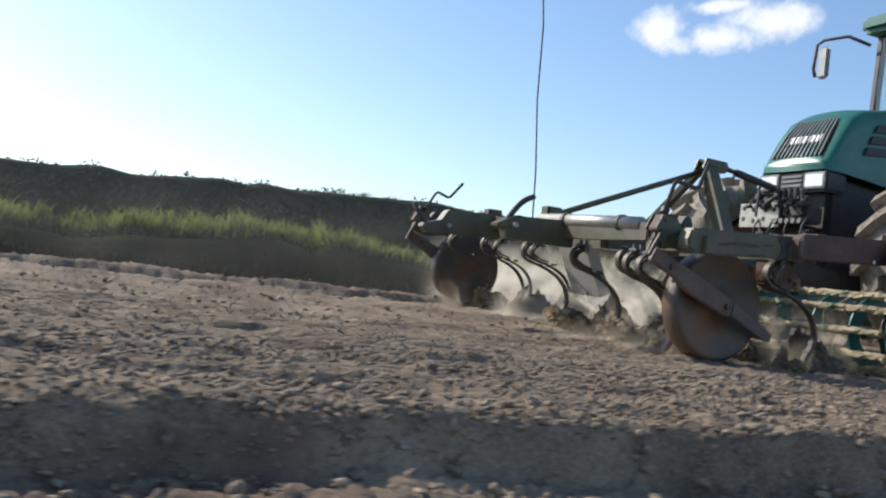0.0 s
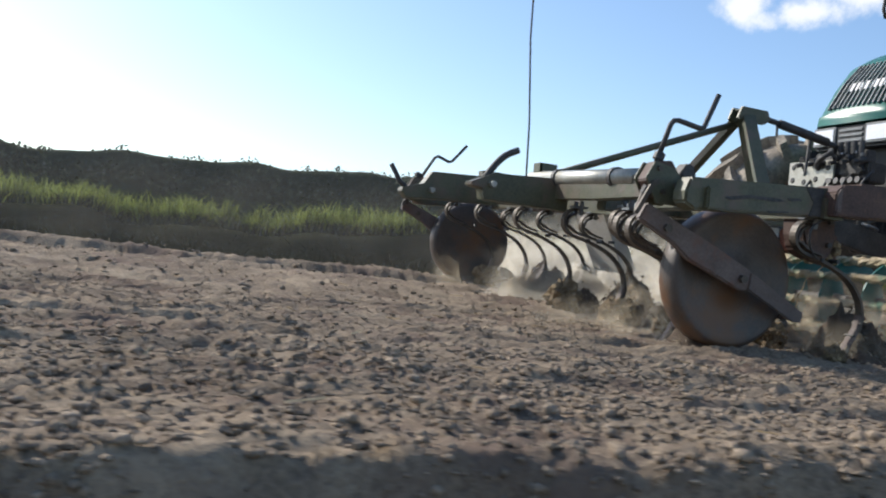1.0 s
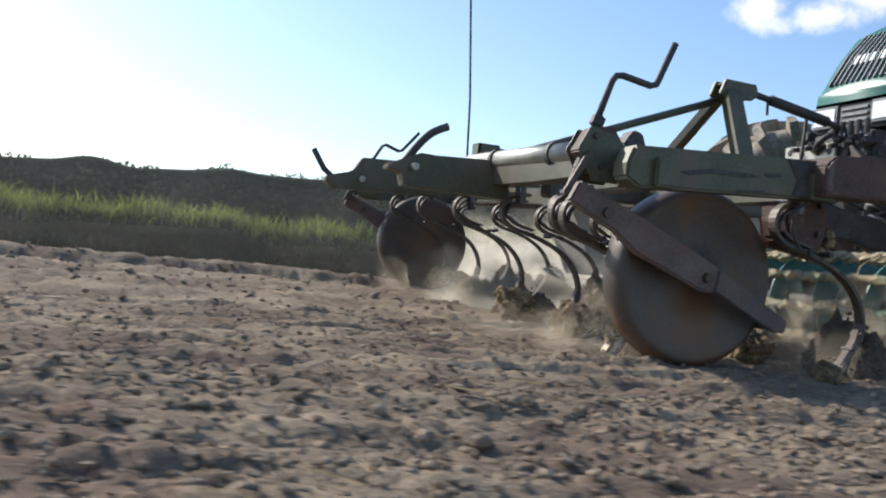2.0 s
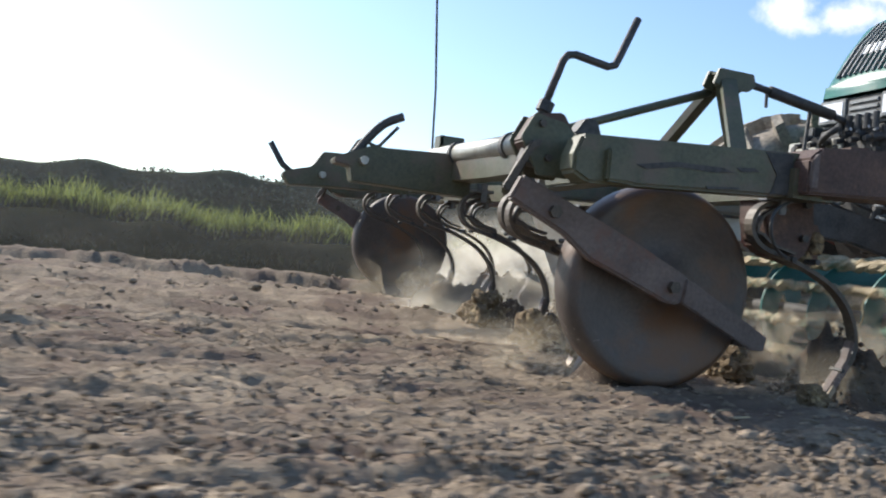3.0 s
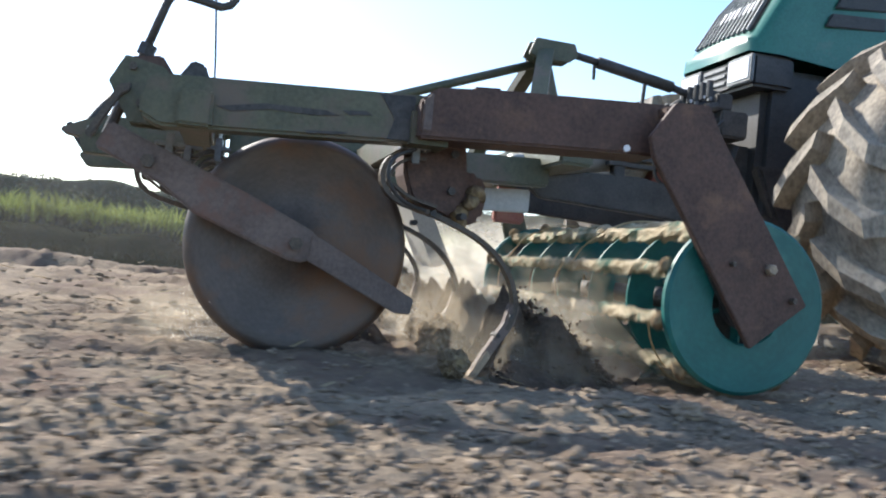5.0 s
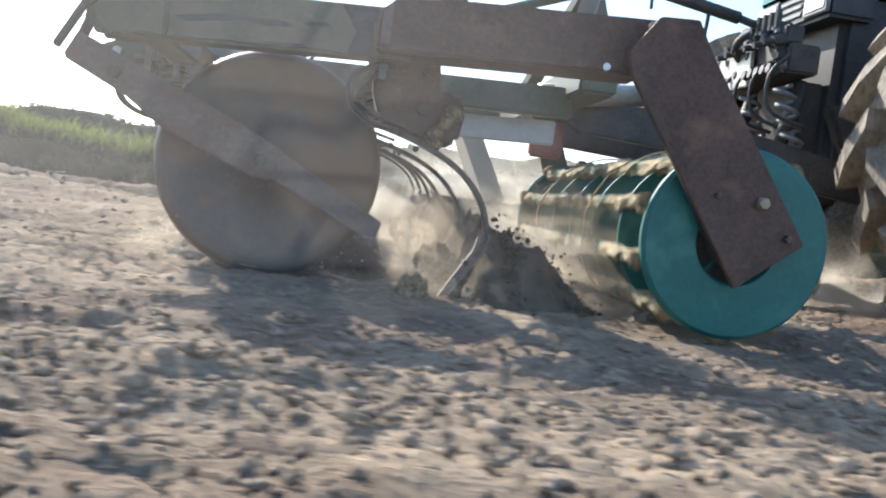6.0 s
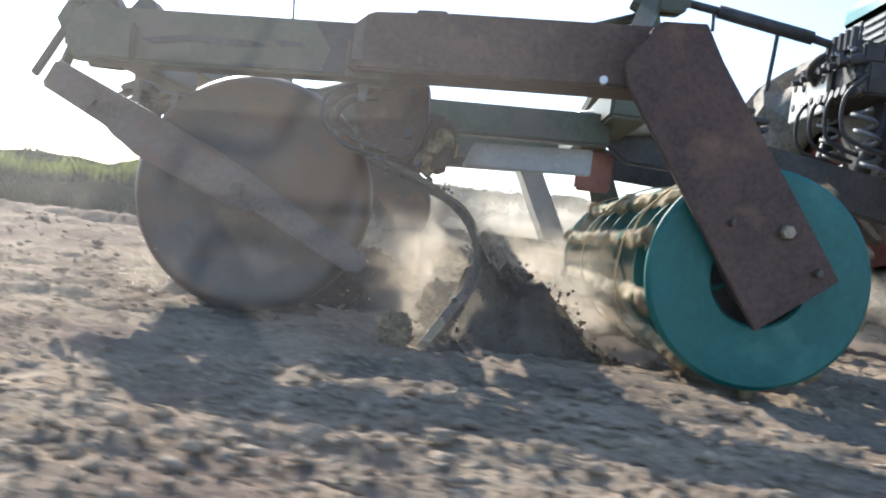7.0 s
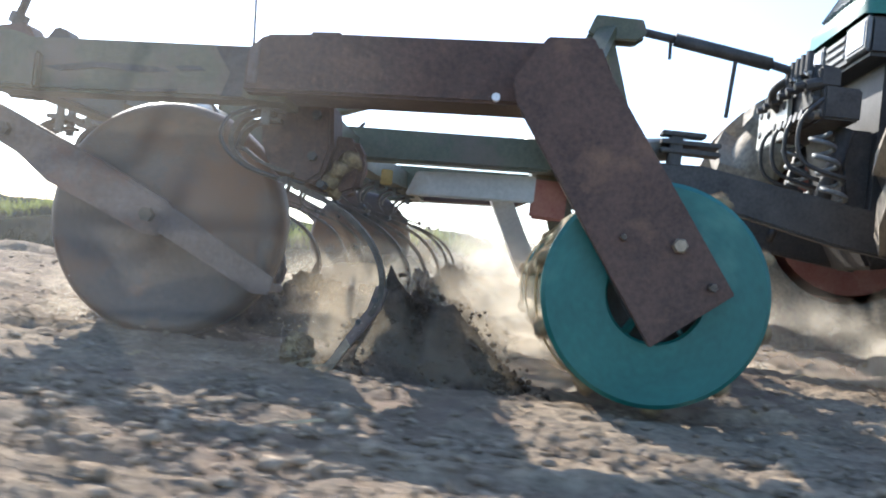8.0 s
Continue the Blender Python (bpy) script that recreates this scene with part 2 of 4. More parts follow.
def lathe(profile, n=64, bm=None, closed=True):
    """A profile of (radius, y) turned round the y axis."""
    bm = bm or bmesh.new()
    rows = [[bm.verts.new((r * math.cos(2 * math.pi * i / n), y, r * math.sin(2 * math.pi * i / n))) for i in range(n)] for r, y in profile]
    pairs = list(zip(rows, rows[1:])) + ([(rows[-1], rows[0])] if closed else [])
    for a, b in pairs:
        for i in range(n):
            j = (i + 1) % n
            bm.faces.new((a[i], a[j], b[j], b[i]))
    return bm


def thing(name, label, category, group=""):
    return tagged(new(name), label, category, group)


def from_arrays(name, verts, faces, mat, smooth=False):
    """A mesh from numpy arrays of places and of equal-sized faces."""
    me = bpy.data.meshes.new(name)
    k = faces.shape[1]
    me.vertices.add(len(verts))
    me.vertices.foreach_set("co", verts.astype(np.float32).ravel())
    me.loops.add(faces.size)
    me.loops.foreach_set("vertex_index", faces.astype(np.int32).ravel())
    me.polygons.add(len(faces))
    me.polygons.foreach_set("loop_start", np.arange(len(faces), dtype=np.int32) * k)
    me.polygons.foreach_set("loop_total", np.full(len(faces), k, dtype=np.int32))
    if smooth:
        me.polygons.foreach_set("use_smooth", np.ones(len(faces), dtype=bool))
    me.update(calc_edges=True)
    me.materials.append(mat)
    return new(name, me)


RNG = np.random.default_rng(7)


def lattice(x, y, size, seed):
    """Smooth random heights from -1 to 1 over the plan, with bumps of that size."""
    g = np.random.default_rng(seed).uniform(-1, 1, (257, 257))
    u, v = x / size, y / size
    i, j = np.floor(u).astype(int), np.floor(v).astype(int)
    f, h = u - i, v - j
    f, h = f * f * (3 - 2 * f), h * h * (3 - 2 * h)
    i, j = i % 256, j % 256
    return (g[i, j] * (1 - f) + g[i + 1, j] * f) * (1 - h) + (g[i, j + 1] * (1 - f) + g[i + 1, j + 1] * f) * h


def rise(a, b, v):
    u = np.clip((v - a) / (b - a), 0, 1)
    return u * u * (3 - 2 * u)


def swell(y):
    """The field lies a little higher towards the far wheel."""
    return 0.1 * rise(0.8, 3.6, y) * (1 - rise(4.0, 6.5, y))


def ground_height(x, y):
    near = rise(-40, -26, x) * (1 - rise(10, 25, x)) * rise(-9, -6, y) * (1 - rise(8, 12, y))
    wob = 0.05 * lattice(x, y * 0 + 3, 0.5, 11) + 0.04 * lattice(x, y * 0 + 9, 0.13, 12) + 0.025 * lattice(x, y, 0.06, 13)
    step = -0.14 * (1 - rise(-2.58, -2.50, y + wob)) + 0.025 * np.exp(-((y + wob + 2.42) / 0.09) ** 2)
    step += 0.06 * np.exp(-((y - 3.78 + wob) / 0.13) ** 2) - 0.07 * np.exp(-((y - 3.5 + wob) / 0.13) ** 2)
    step += 0.05 * np.exp(-((y - 6.6 + wob) / 0.2) ** 2)
    step += swell(y) - 0.012 * np.abs(lattice(x * 0.25, y, 0.16, 14))
    step -= 0.014 * rise(0.2, 0.8, lattice(x * 0.28, y, 0.2, 15)) * rise(-2.5, -2.2, y)
    streak = 0.016 * lattice(x * 0.12, y, 0.075, 16) + 0.010 * lattice(x * 0.2, y + 3, 0.035, 17)
    patch = 0.55 + 0.45 * lattice(x, y, 0.6, 9)
    rough = 0.016 * lattice(x, y, 0.8, 1) + 0.012 * lattice(x, y, 0.22, 2)
    crumb = np.abs(lattice(x, y, 0.11, 3)) * 0.35 + np.abs(lattice(x + 7, y + 3, 0.06, 4)) * 0.5 + np.abs(lattice(x + 2, y + 5, 0.035, 5)) * 1.2 - 0.75
    return near * (step + rough + streak + (0.008 + 0.011 * patch) * (1 + 0.5 * (1 - rise(-2.7, -2.45, y))) * crumb) - 0.006


# ---- the field ----
def axis(far, start, end, fine):
    body = np.arange(start, end + fine / 2, fine)
    lo = [start - d for d in (0.12, 0.3, 0.7, 1.5, 3, 6, 12, 25, 60, 150, 400, 1000, far)][::-1]
    hi = [end + d for d in (0.12, 0.3, 0.7, 1.5, 3, 6, 12, 25, 60, 150, 400, 1000, far)]
    return np.concatenate((lo, body, hi))


def field():
    xs = axis(3500, -24, 5, 0.026)
    ys = axis(3500, -3.7, 1.4, 0.018)
    ys = np.concatenate((ys[ys < 1.41], np.arange(1.44, 5, 0.06), np.arange(5, 14, 0.3), axis(3500, 14, 14.5, 0.5)[14:]))
    gx, gy = np.meshgrid(xs, ys, indexing="ij")
    z = ground_height(gx, gy)
    fine = (gx > -24.5) & (gx < 5.5) & (gy > -3.8) & (gy < 5)
    z = z + fine * RNG.uniform(-0.006, 0.006, gx.shape)
    gx, gy = gx + fine * RNG.uniform(-0.007, 0.007, gx.shape), gy + fine * RNG.uniform(-0.005, 0.005, gx.shape)
    n, m = gx.shape
    idx = np.arange(n * m).reshape(n, m)
    faces = np.stack((idx[:-1, :-1], idx[1:, :-1], idx[1:, 1:], idx[:-1, 1:]), -1).reshape(-1, 4)
    ob = from_arrays("ground", np.stack((gx, gy, z), -1).reshape(-1, 3), faces, SOIL)
    tagged(ob, "dry brown crumbly soil of a tilled field", "field", kind="structure")


ICO = bmesh.new()
bmesh.ops.create_icosphere(ICO, subdivisions=1, radius=1)
OCTA_V = np.array([(1, 0, 0), (0, 1, 0), (-1, 0, 0), (0, -1, 0), (0, 0, 1), (0, 0, -1)], float)
OCTA_F = np.array([(0, 1, 4), (1, 2, 4), (2, 3, 4), (3, 0, 4), (1, 0, 5), (2, 1, 5), (3, 2, 5), (0, 3, 5)])
ICO_V = np.array([v.co[:] for v in ICO.verts])
ICO_F = np.array([[v.index for v in f.verts] for f in ICO.faces])
ICO.free()


def lumps(name, places, sizes, mat, flatten=0.8, jag=0.45, small=False):
    """Many rough lumps in one mesh."""
    n = len(places)
    base_v, base_f = (OCTA_V, OCTA_F) if small else (ICO_V, ICO_F)
    v = base_v[None] * (1 + RNG.uniform(-jag, jag, (n, len(base_v), 1)))
    v = v * np.stack((RNG.uniform(0.7, 1.3, n), RNG.uniform(0.7, 1.3, n), RNG.uniform(0.6, 1.0, n) * flatten), -1)[:, None]
    a = RNG.uniform(0, 6.28, n)
    c, s = np.cos(a)[:, None], np.sin(a)[:, None]
    v = np.stack((v[..., 0] * c - v[..., 1] * s, v[..., 0] * s + v[..., 1] * c, v[..., 2]), -1)
    v = v * sizes[:, None, None] + places[:, None]
    f = base_f[None] + (np.arange(n) * len(base_v))[:, None, None]
    return from_arrays(name, v.reshape(-1, 3), f.reshape(-1, 3), mat)


def clods():
    for name, count, y0, y1, low, big, power, small in (("soil_crumbs", 68000, -2.55, -0.7, 0.005, 0.013, 1.5, True), ("soil_lumps", 55000, -2.55, 1.4, 0.006, 0.015, 1.8, True), ("soil_clods", 11000, -2.55, -0.8, 0.008, 0.021, 2.6, False),
                                                        ("soil_clods", 11000, 1.4, 7.6, 0.008, 0.026, 3.0, False), ("furrow_clods", 13000, -3.7, -2.5, 0.006, 0.026, 3.0, False)):
        x, y = RNG.uniform(-23.5, 4.5, count) if y1 > 0 else RNG.uniform(-21.5, 0.5, count), y0 + (y1 - y0) * RNG.uniform(0, 1, count) ** (1.25 if small else 1)
        keep = 1.2 * lattice(x, y, 0.4, 21) + 0.7 * lattice(x, y, 0.12, 22) > RNG.uniform(-2.0, 0.7, count)
        x, y = x[keep], y[keep]
        size = low + (big - low) * RNG.uniform(0, 1, len(x)) ** power
        z = ground_height(x, y) + size * 0.3
        tagged(lumps(name, np.stack((x, y, z), -1), size, CLOD, small=small), "loose dry brown crumbs and clods of soil", "soil", kind="stuff")
    # single large clods
    for k, (x, y, size) in enumerate(((-15.6, -1.78, 0.05), (-14.9, -1.66, 0.032), (-9.6, -1.2, 0.034), (-7.3, -1.0, 0.036), (-4.6, -1.2, 0.036), (-17.4, -1.75, 0.036), (-11.1, -0.9, 0.034))):
        bm = bmesh.new()
        bmesh.ops.create_icosphere(bm, subdivisions=3, radius=size)
        for v in bm.verts:
            v.co *= 1 + 0.5 * noise.noise(v.co / size * 1.3 + Vector((k, 3, 1))) + 0.4 * noise.noise(v.co / size * 3.5 + Vector((k, 0, 7)))
            v.co.z *= 0.7
        z = float(ground_height(np.array([x]), np.array([y]))[0]) + size * 0.35
        tagged(part("soil_clod", bm, CLOD, at=(x, y, z)), "large dry lump of brown soil on the field", "clod", "large clods on the field")
    # a few stones and stray stalks
    x, y = RNG.uniform(-23, 3, 500), RNG.uniform(-2.3, 4, 500)
    v = []
    for a, b in zip(x, y):
        t, ln = RNG.uniform(0, 3.14), RNG.uniform(0.03, 0.1)
        z = float(ground_height(np.array([a]), np.array([b]))[0]) + 0.02
        p, q = Vector((a, b, z)), Vector((a + ln * math.cos(t), b + ln * math.sin(t), z + RNG.uniform(0, 0.02)))
        w = Vector((-math.sin(t), math.cos(t), 0.6)) * 0.003
        v += [p - w, p + w, q + w, q - w]
    v = np.array([list(p) for p in v])
    tagged(from_arrays("straw_bits", v, np.arange(len(v)).reshape(-1, 4), STRAW), "short pale straw bits lying on the soil", "straw", kind="stuff")


def hedge_top(x):
    return np.clip(1.98 + 0.045 * x, 0.85, 2.1)


def bank_top(x):
    return np.clip(0.78 + 0.008 * x, 0.5, 0.85)


def strip(name, xs, profile, mat, label, category):
    """A long low form: for each x a profile of (y, z)."""
    rows = [profile(float(x)) for x in xs]
    k = len(rows[0])
    v = np.array([(x, y, z) for x, r in zip(xs, rows) for y, z in r])
    i = np.arange(len(xs) * k).reshape(len(xs), k)
    f = np.stack((i[:-1, :-1], i[1:, :-1], i[1:, 1:], i[:-1, 1:]), -1).reshape(-1, 4)
    return tagged(from_arrays(name, v, f, mat, True), label, category, kind="structure")


def blades(name, count, place, tall, wide, mat, lean, label, category):
    """Many single leaves, each a tapered bent blade."""
    p, h = place(count), RNG.uniform(*tall, count)
    a, t = RNG.uniform(0, 6.28, count), RNG.uniform(0, 6.28, count)
    side = np.stack((np.cos(a), np.sin(a), a * 0), -1) * RNG.uniform(*wide, count)[:, None]
    bend = np.stack((np.cos(t), np.sin(t), t * 0), -1) * (h * RNG.uniform(0.1, lean, count))[:, None]
    up = np.stack((a * 0, a * 0, h), -1)
    v = np.stack((p - side, p + side, p + side * 0.8 + up * 0.6 + bend * 0.35, p - side * 0.8 + up * 0.6 + bend * 0.35, p + up * 0.95 + bend), 1)
    base = (np.arange(count) * 5)[:, None]
    f = np.concatenate((base + np.array([[0, 1, 2]]), base + np.array([[0, 2, 3]]), base + np.array([[3, 2, 4]])))
    return tagged(from_arrays(name, v.reshape(-1, 3), f, mat), label, category, kind="stuff")


def bank_y(x):
    return 8.25 + 0.35 * lattice(x, x * 0 + 5, 3.0, 31) + 0.2 * lattice(x, x * 0 + 8, 0.9, 32)


def bank_hump(x):
    return 0.17 * lattice(x, x * 0 + 2, 1.7, 33) + 0.12 * lattice(x, x * 0 + 4, 0.6, 34)


def surroundings():
    xs = np.arange(-75, 45, 0.2)

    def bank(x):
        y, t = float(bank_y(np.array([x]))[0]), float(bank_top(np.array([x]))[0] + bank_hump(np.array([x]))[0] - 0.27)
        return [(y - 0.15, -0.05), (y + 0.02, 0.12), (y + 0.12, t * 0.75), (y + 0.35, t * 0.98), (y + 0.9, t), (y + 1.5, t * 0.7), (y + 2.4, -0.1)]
    strip("grass_bank", xs, bank, SHADED_TURF, "low earth bank with rough turf beside the field, coloured dark for shade", "bank")

    def on_face(n):
        x = RNG.uniform(-48, 18, n)
        u = RNG.uniform(0, 1, n)
        top = bank_top(x) + bank_hump(x) - 0.27
        return np.stack((x, bank_y(x) - 0.05 + 0.95 * u, top * np.clip(u * 1.5, 0, 1) - 0.02), -1)

    def on_top(n):
        k = 700
        cx, cu, cr, ch = RNG.uniform(-50, 20, k), RNG.uniform(0.75, 1.4, k), RNG.uniform(0.18, 0.55, k), RNG.uniform(-0.06, 0.24, k)
        i = RNG.integers(0, k, n)
        a, d = RNG.uniform(0, 6.28, n), RNG.uniform(0, 1, n) ** 0.5
        x = cx[i] + cr[i] * d * np.cos(a)
        y = bank_y(x) + cu[i] + cr[i] * d * np.sin(a) * 0.7
        lift = np.clip((y - bank_y(x)) * 1.6 + 0.1, 0.2, 1.0)
        return np.stack((x, y, (bank_top(x) + bank_hump(x) - 0.3) * lift + ch[i] * (1 - d * d)), -1)
    blades("bank_grass", 60000, on_face, (0.07, 0.24), (0.005, 0.013), SHADED_GRASS, 1.4, "rough green grass on the bank face, coloured dark for shade", "grass")
    blades("tall_grass", 90000, on_top, (0.10, 0.36), (0.005, 0.012), SUNLIT_GRASS, 0.8, "tall green grass along the bank top, coloured bright for sun", "grass")

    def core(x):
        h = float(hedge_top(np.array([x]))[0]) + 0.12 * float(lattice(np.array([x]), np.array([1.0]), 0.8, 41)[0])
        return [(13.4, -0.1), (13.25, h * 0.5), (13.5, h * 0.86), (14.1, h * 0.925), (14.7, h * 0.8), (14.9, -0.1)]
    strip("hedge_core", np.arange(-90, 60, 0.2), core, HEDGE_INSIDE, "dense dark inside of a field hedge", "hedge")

    def leaf(n):
        x = RNG.uniform(-75, 50, n)
        u = RNG.uniform(0, 1, n)
        top = hedge_top(x) + 0.12 * lattice(x, x * 0 + 1, 0.8, 41) + 0.07 * lattice(x, x * 0 + 6, 0.3, 42)
        y = 13.15 + 1.6 * RNG.uniform(0, 1, n)
        full = 0.95 - 0.28 * np.abs((y - 14.1) / 0.95) ** 2.5
        return np.stack((x, y, top * (0.3 + (full - 0.3) * u ** 0.4) - RNG.uniform(0.0, 0.05, n)), -1)
    blades("hedge_leaves", 110000, leaf, (0.02, 0.07), (0.012, 0.032), HEDGE, 2.5, "dark green leaves of a clipped field hedge", "hedge")


def cloud():
    """One small soft cloud, far beyond everything."""
    eye, far = Vector((-4.1, -4.4, 0.35)), 1500.0
    yaw, high = radians(41.9), radians(17.3)
    place = eye + Vector((math.sin(yaw) * math.cos(high), math.cos(yaw) * math.cos(high), math.sin(high))) * far
    bm = bmesh.new()
    bmesh.ops.create_grid(bm, x_segments=24, y_segments=10, size=1)
    for v in bm.verts:
        v.co = Vector((v.co.x * 215, v.co.y * 75, 6 * noise.noise(v.co * 3)))
    m = bpy.data.materials.new("cloud_white")
    m.use_nodes = True
    n, l = m.node_tree.nodes, m.node_tree.links
    co, puff = n.new("ShaderNodeTexCoord"), n.new("ShaderNodeTexNoise")
    puff.inputs["Scale"].default_value, puff.inputs["Detail"].default_value, puff.inputs["Roughness"].default_value = 0.018, 6.0, 0.6
    l.new(co.outputs["Object"], puff.inputs["Vector"])
    body = None
    for cx, cy, rx, ry in ((125, 0, 42, 32), (38, -20, 82, 22), (-50, 4, 66, 28), (30, 30, 45, 11)):
        near = n.new("ShaderNodeVectorMath")
        near.operation = "MULTIPLY_ADD"
        l.new(co.outputs["Object"], near.inputs[0])
        near.inputs[1].default_value, near.inputs[2].default_value = (1 / rx, 1 / ry, 0), (-cx / rx, -cy / ry, 0)
        d = n.new("ShaderNodeVectorMath")
        d.operation = "LENGTH"
        l.new(near.outputs[0], d.inputs[0])
        if body is None:
            body = d.outputs["Value"]
        else:
            least = n.new("ShaderNodeMath")
            least.operation = "SMOOTH_MIN"
            least.inputs[2].default_value = 0.3
            l.new(body, least.inputs[0])
            l.new(d.outputs["Value"], least.inputs[1])
            body = least.outputs[0]
    ragged = n.new("ShaderNodeMath")
    ragged.operation = "MULTIPLY_ADD"
    ragged.inputs[1].default_value = 2.2
    l.new(puff.outputs["Fac"], ragged.inputs[0])
    l.new(body, ragged.inputs[2])
    cover = n.new("ShaderNodeMapRange")
    cover.interpolation_type = "SMOOTHSTEP"
    cover.inputs[1].default_value, cover.inputs[2].default_value, cover.inputs[3].default_value, cover.inputs[4].default_value = 1.45, 2.45, 0.9, 0.0
    l.new(ragged.outputs[0], cover.inputs[0])
    glow, clear, ms = n.new("ShaderNodeEmission"), n.new("ShaderNodeBsdfTransparent"), n.new("ShaderNodeMixShader")
    glow.inputs[0].default_value, glow.inputs[1].default_value = (0.95, 0.97, 1.0, 1), 1.0
    l.new(cover.outputs[0], ms.inputs[0])
    l.new(clear.outputs[0], ms.inputs[1])
    l.new(glow.outputs[0], ms.inputs[2])
    l.new(ms.outputs[0], n["Material Output"].inputs[0])
    ob = tagged(part("cloud", bm, m, smooth=True), "small white fair-weather cloud in a blue sky", "cloud", kind="structure")
    ob.matrix_world = look(place, eye, -6.5)


# ---- the cultivator (its own space: x backwards, y across, z up, from the ground under its near wheel) ----
NEAR, FAR = -0.40, 4.26
ROLLER_END = 1.75


def gauge_wheel(parent, y, out):
    """A closed steel wheel; out: which way its outer face looks, -1 or 1."""
    r = 0.363
    prof = [(0.0005, 0.012), (0.045, 0.012), (0.05, 0.03), (0.2, 0.022), (0.30, 0.008), (0.33, 0.0), (0.347, 0.004), (r, 0.028), (r + 0.003, 0.075), (r, 0.13),
            (0.347, 0.15), (0.33, 0.152), (0.1, 0.14), (0.0005, 0.14)]
    bm = lathe([(a, -out * b) for a, b in prof], 72, closed=False)
    w = part("gauge_wheel", bm, WHEEL, parent, "closed steel wheel, dusty grey-brown, with a warm reflection coloured in orange-brown", True, (-0.046, y, 0.356 + tilt(y)))
    part("hub_cap", lathe([(0.0005, out * 0.018), (0.028, out * 0.016), (0.034, -out * 0.02)], 20, closed=False), RUST, w, "", True)
    return w


def tilt(y):
    """How much higher a part at y sits, as the field swells across the machine."""
    return float(swell(np.array([min(y, 3.9)]))[0])


def wheel_arm(parent, y):
    bm = prism([(-0.69, 0.595), (-0.65, 0.678), (-0.22, 0.502), (0.0, 0.402), (0.03, 0.345), (-0.03, 0.30), (-0.08, 0.305), (-0.385, 0.425), (-0.487, 0.50)], y - 0.022, y + 0.022, 0.008)
    arm = part("wheel_arm", bm, ARM, parent, "dusty brown steel wheel arm")
    bm = prism([(-0.01, 0.395), (0.02, 0.385), (0.34, 0.215), (0.33, 0.165), (0.28, 0.165), (-0.02, 0.31)], y - 0.03, y - 0.012, 0.004)
    box(0.268, 0.326, y - 0.012, y + 0.16, 0.172, 0.196, 0.004, bm)
    part("scraper", bm, ARM, arm)
    for x, z in ((-0.53, 0.567), (-0.06, 0.36)):
        part("bolt", rod([(x, y - 0.045, z), (x, y - 0.01, z)], 0.022, 6), TINE, arm)
    arm.location.z = tilt(y)


def crank_stand(parent, y, tip):
    bm = prism([(-0.66, 0.79), (-0.61, 0.885), (-0.52, 0.90), (-0.47, 0.83), (-0.48, 0.74), (-0.58, 0.71)], y - 0.045, y + 0.045, 0.006)
    stand = part("height_adjuster", bm, RUST, parent, "dark rusty adjuster bracket")
    for s in (-1, 1):
        part("cheek_plate", prism([(-0.60, 0.68), (-0.668, 0.80), (-0.625, 0.885), (-0.51, 0.862), (-0.45, 0.80), (-0.49, 0.68)], y + s * 0.052 - 0.006, y + s * 0.052 + 0.006, 0.003), OLIVE, stand)
        for x, z in ((-0.60, 0.85), (-0.50, 0.78), (-0.57, 0.74)):
            part("bolt", rod([(x, y + s * 0.05, z), (x, y + s * 0.072, z)], 0.013, 6), TINE, stand)
    part("nut_block", prism([(-0.47, 0.84), (-0.43, 0.90), (-0.39, 0.89), (-0.37, 0.84), (-0.40, 0.80)], y - 0.04, y + 0.04, 0.006), DARK, stand)
    part("top_nut", rod([(-0.578, y, 0.90), (-0.566, y, 0.935)], 0.028, 6), DARK, stand)
    part("spindle", rod([(-0.575, y, 0.90), (-0.665, y, 0.64)], 0.017), TINE, stand)
    part("sleeve", rod([(-0.575, y, 0.86), (-0.625, y, 0.72)], 0.032, 12), DARK, stand)
    part("hook_plate", prism([(-0.72, 0.628), (-0.635, 0.79), (-0.60, 0.80), (-0.60, 0.775), (-0.625, 0.76), (-0.70, 0.615)], y - 0.075, y - 0.055, 0.004), TINE, stand)
    if tip:
        line = [(-0.585, y, 0.885), (-0.525, y, 1.08), (-0.508, y, 1.103), (-0.48, y, 1.108), (-0.36, y - 0.01, 1.085), (-0.335, y - 0.01, 1.095), (-0.32, y, 1.12), (-0.26, y, 1.27)]
    else:
        line = [(-0.56, y, 0.86), (-0.43, y, 1.09), (-0.40, y, 1.108), (-0.29, y, 1.07), (-0.26, y, 1.08), (-0.13, y, 1.24)]
    part("crank_handle", rod(line, 0.0135, 10), DARK, stand, "bent dark steel crank handle", True)
    stand.location.z = tilt(y)


TINE_LINE = [(0.30, 0.69), (0.245, 0.685), (0.20, 0.655), (0.185, 0.605), (0.205, 0.555), (0.26, 0.522), (0.35, 0.50), (0.45, 0.467), (0.545, 0.42), (0.617, 0.355),
             (0.658, 0.28), (0.668, 0.205), (0.645, 0.145)]


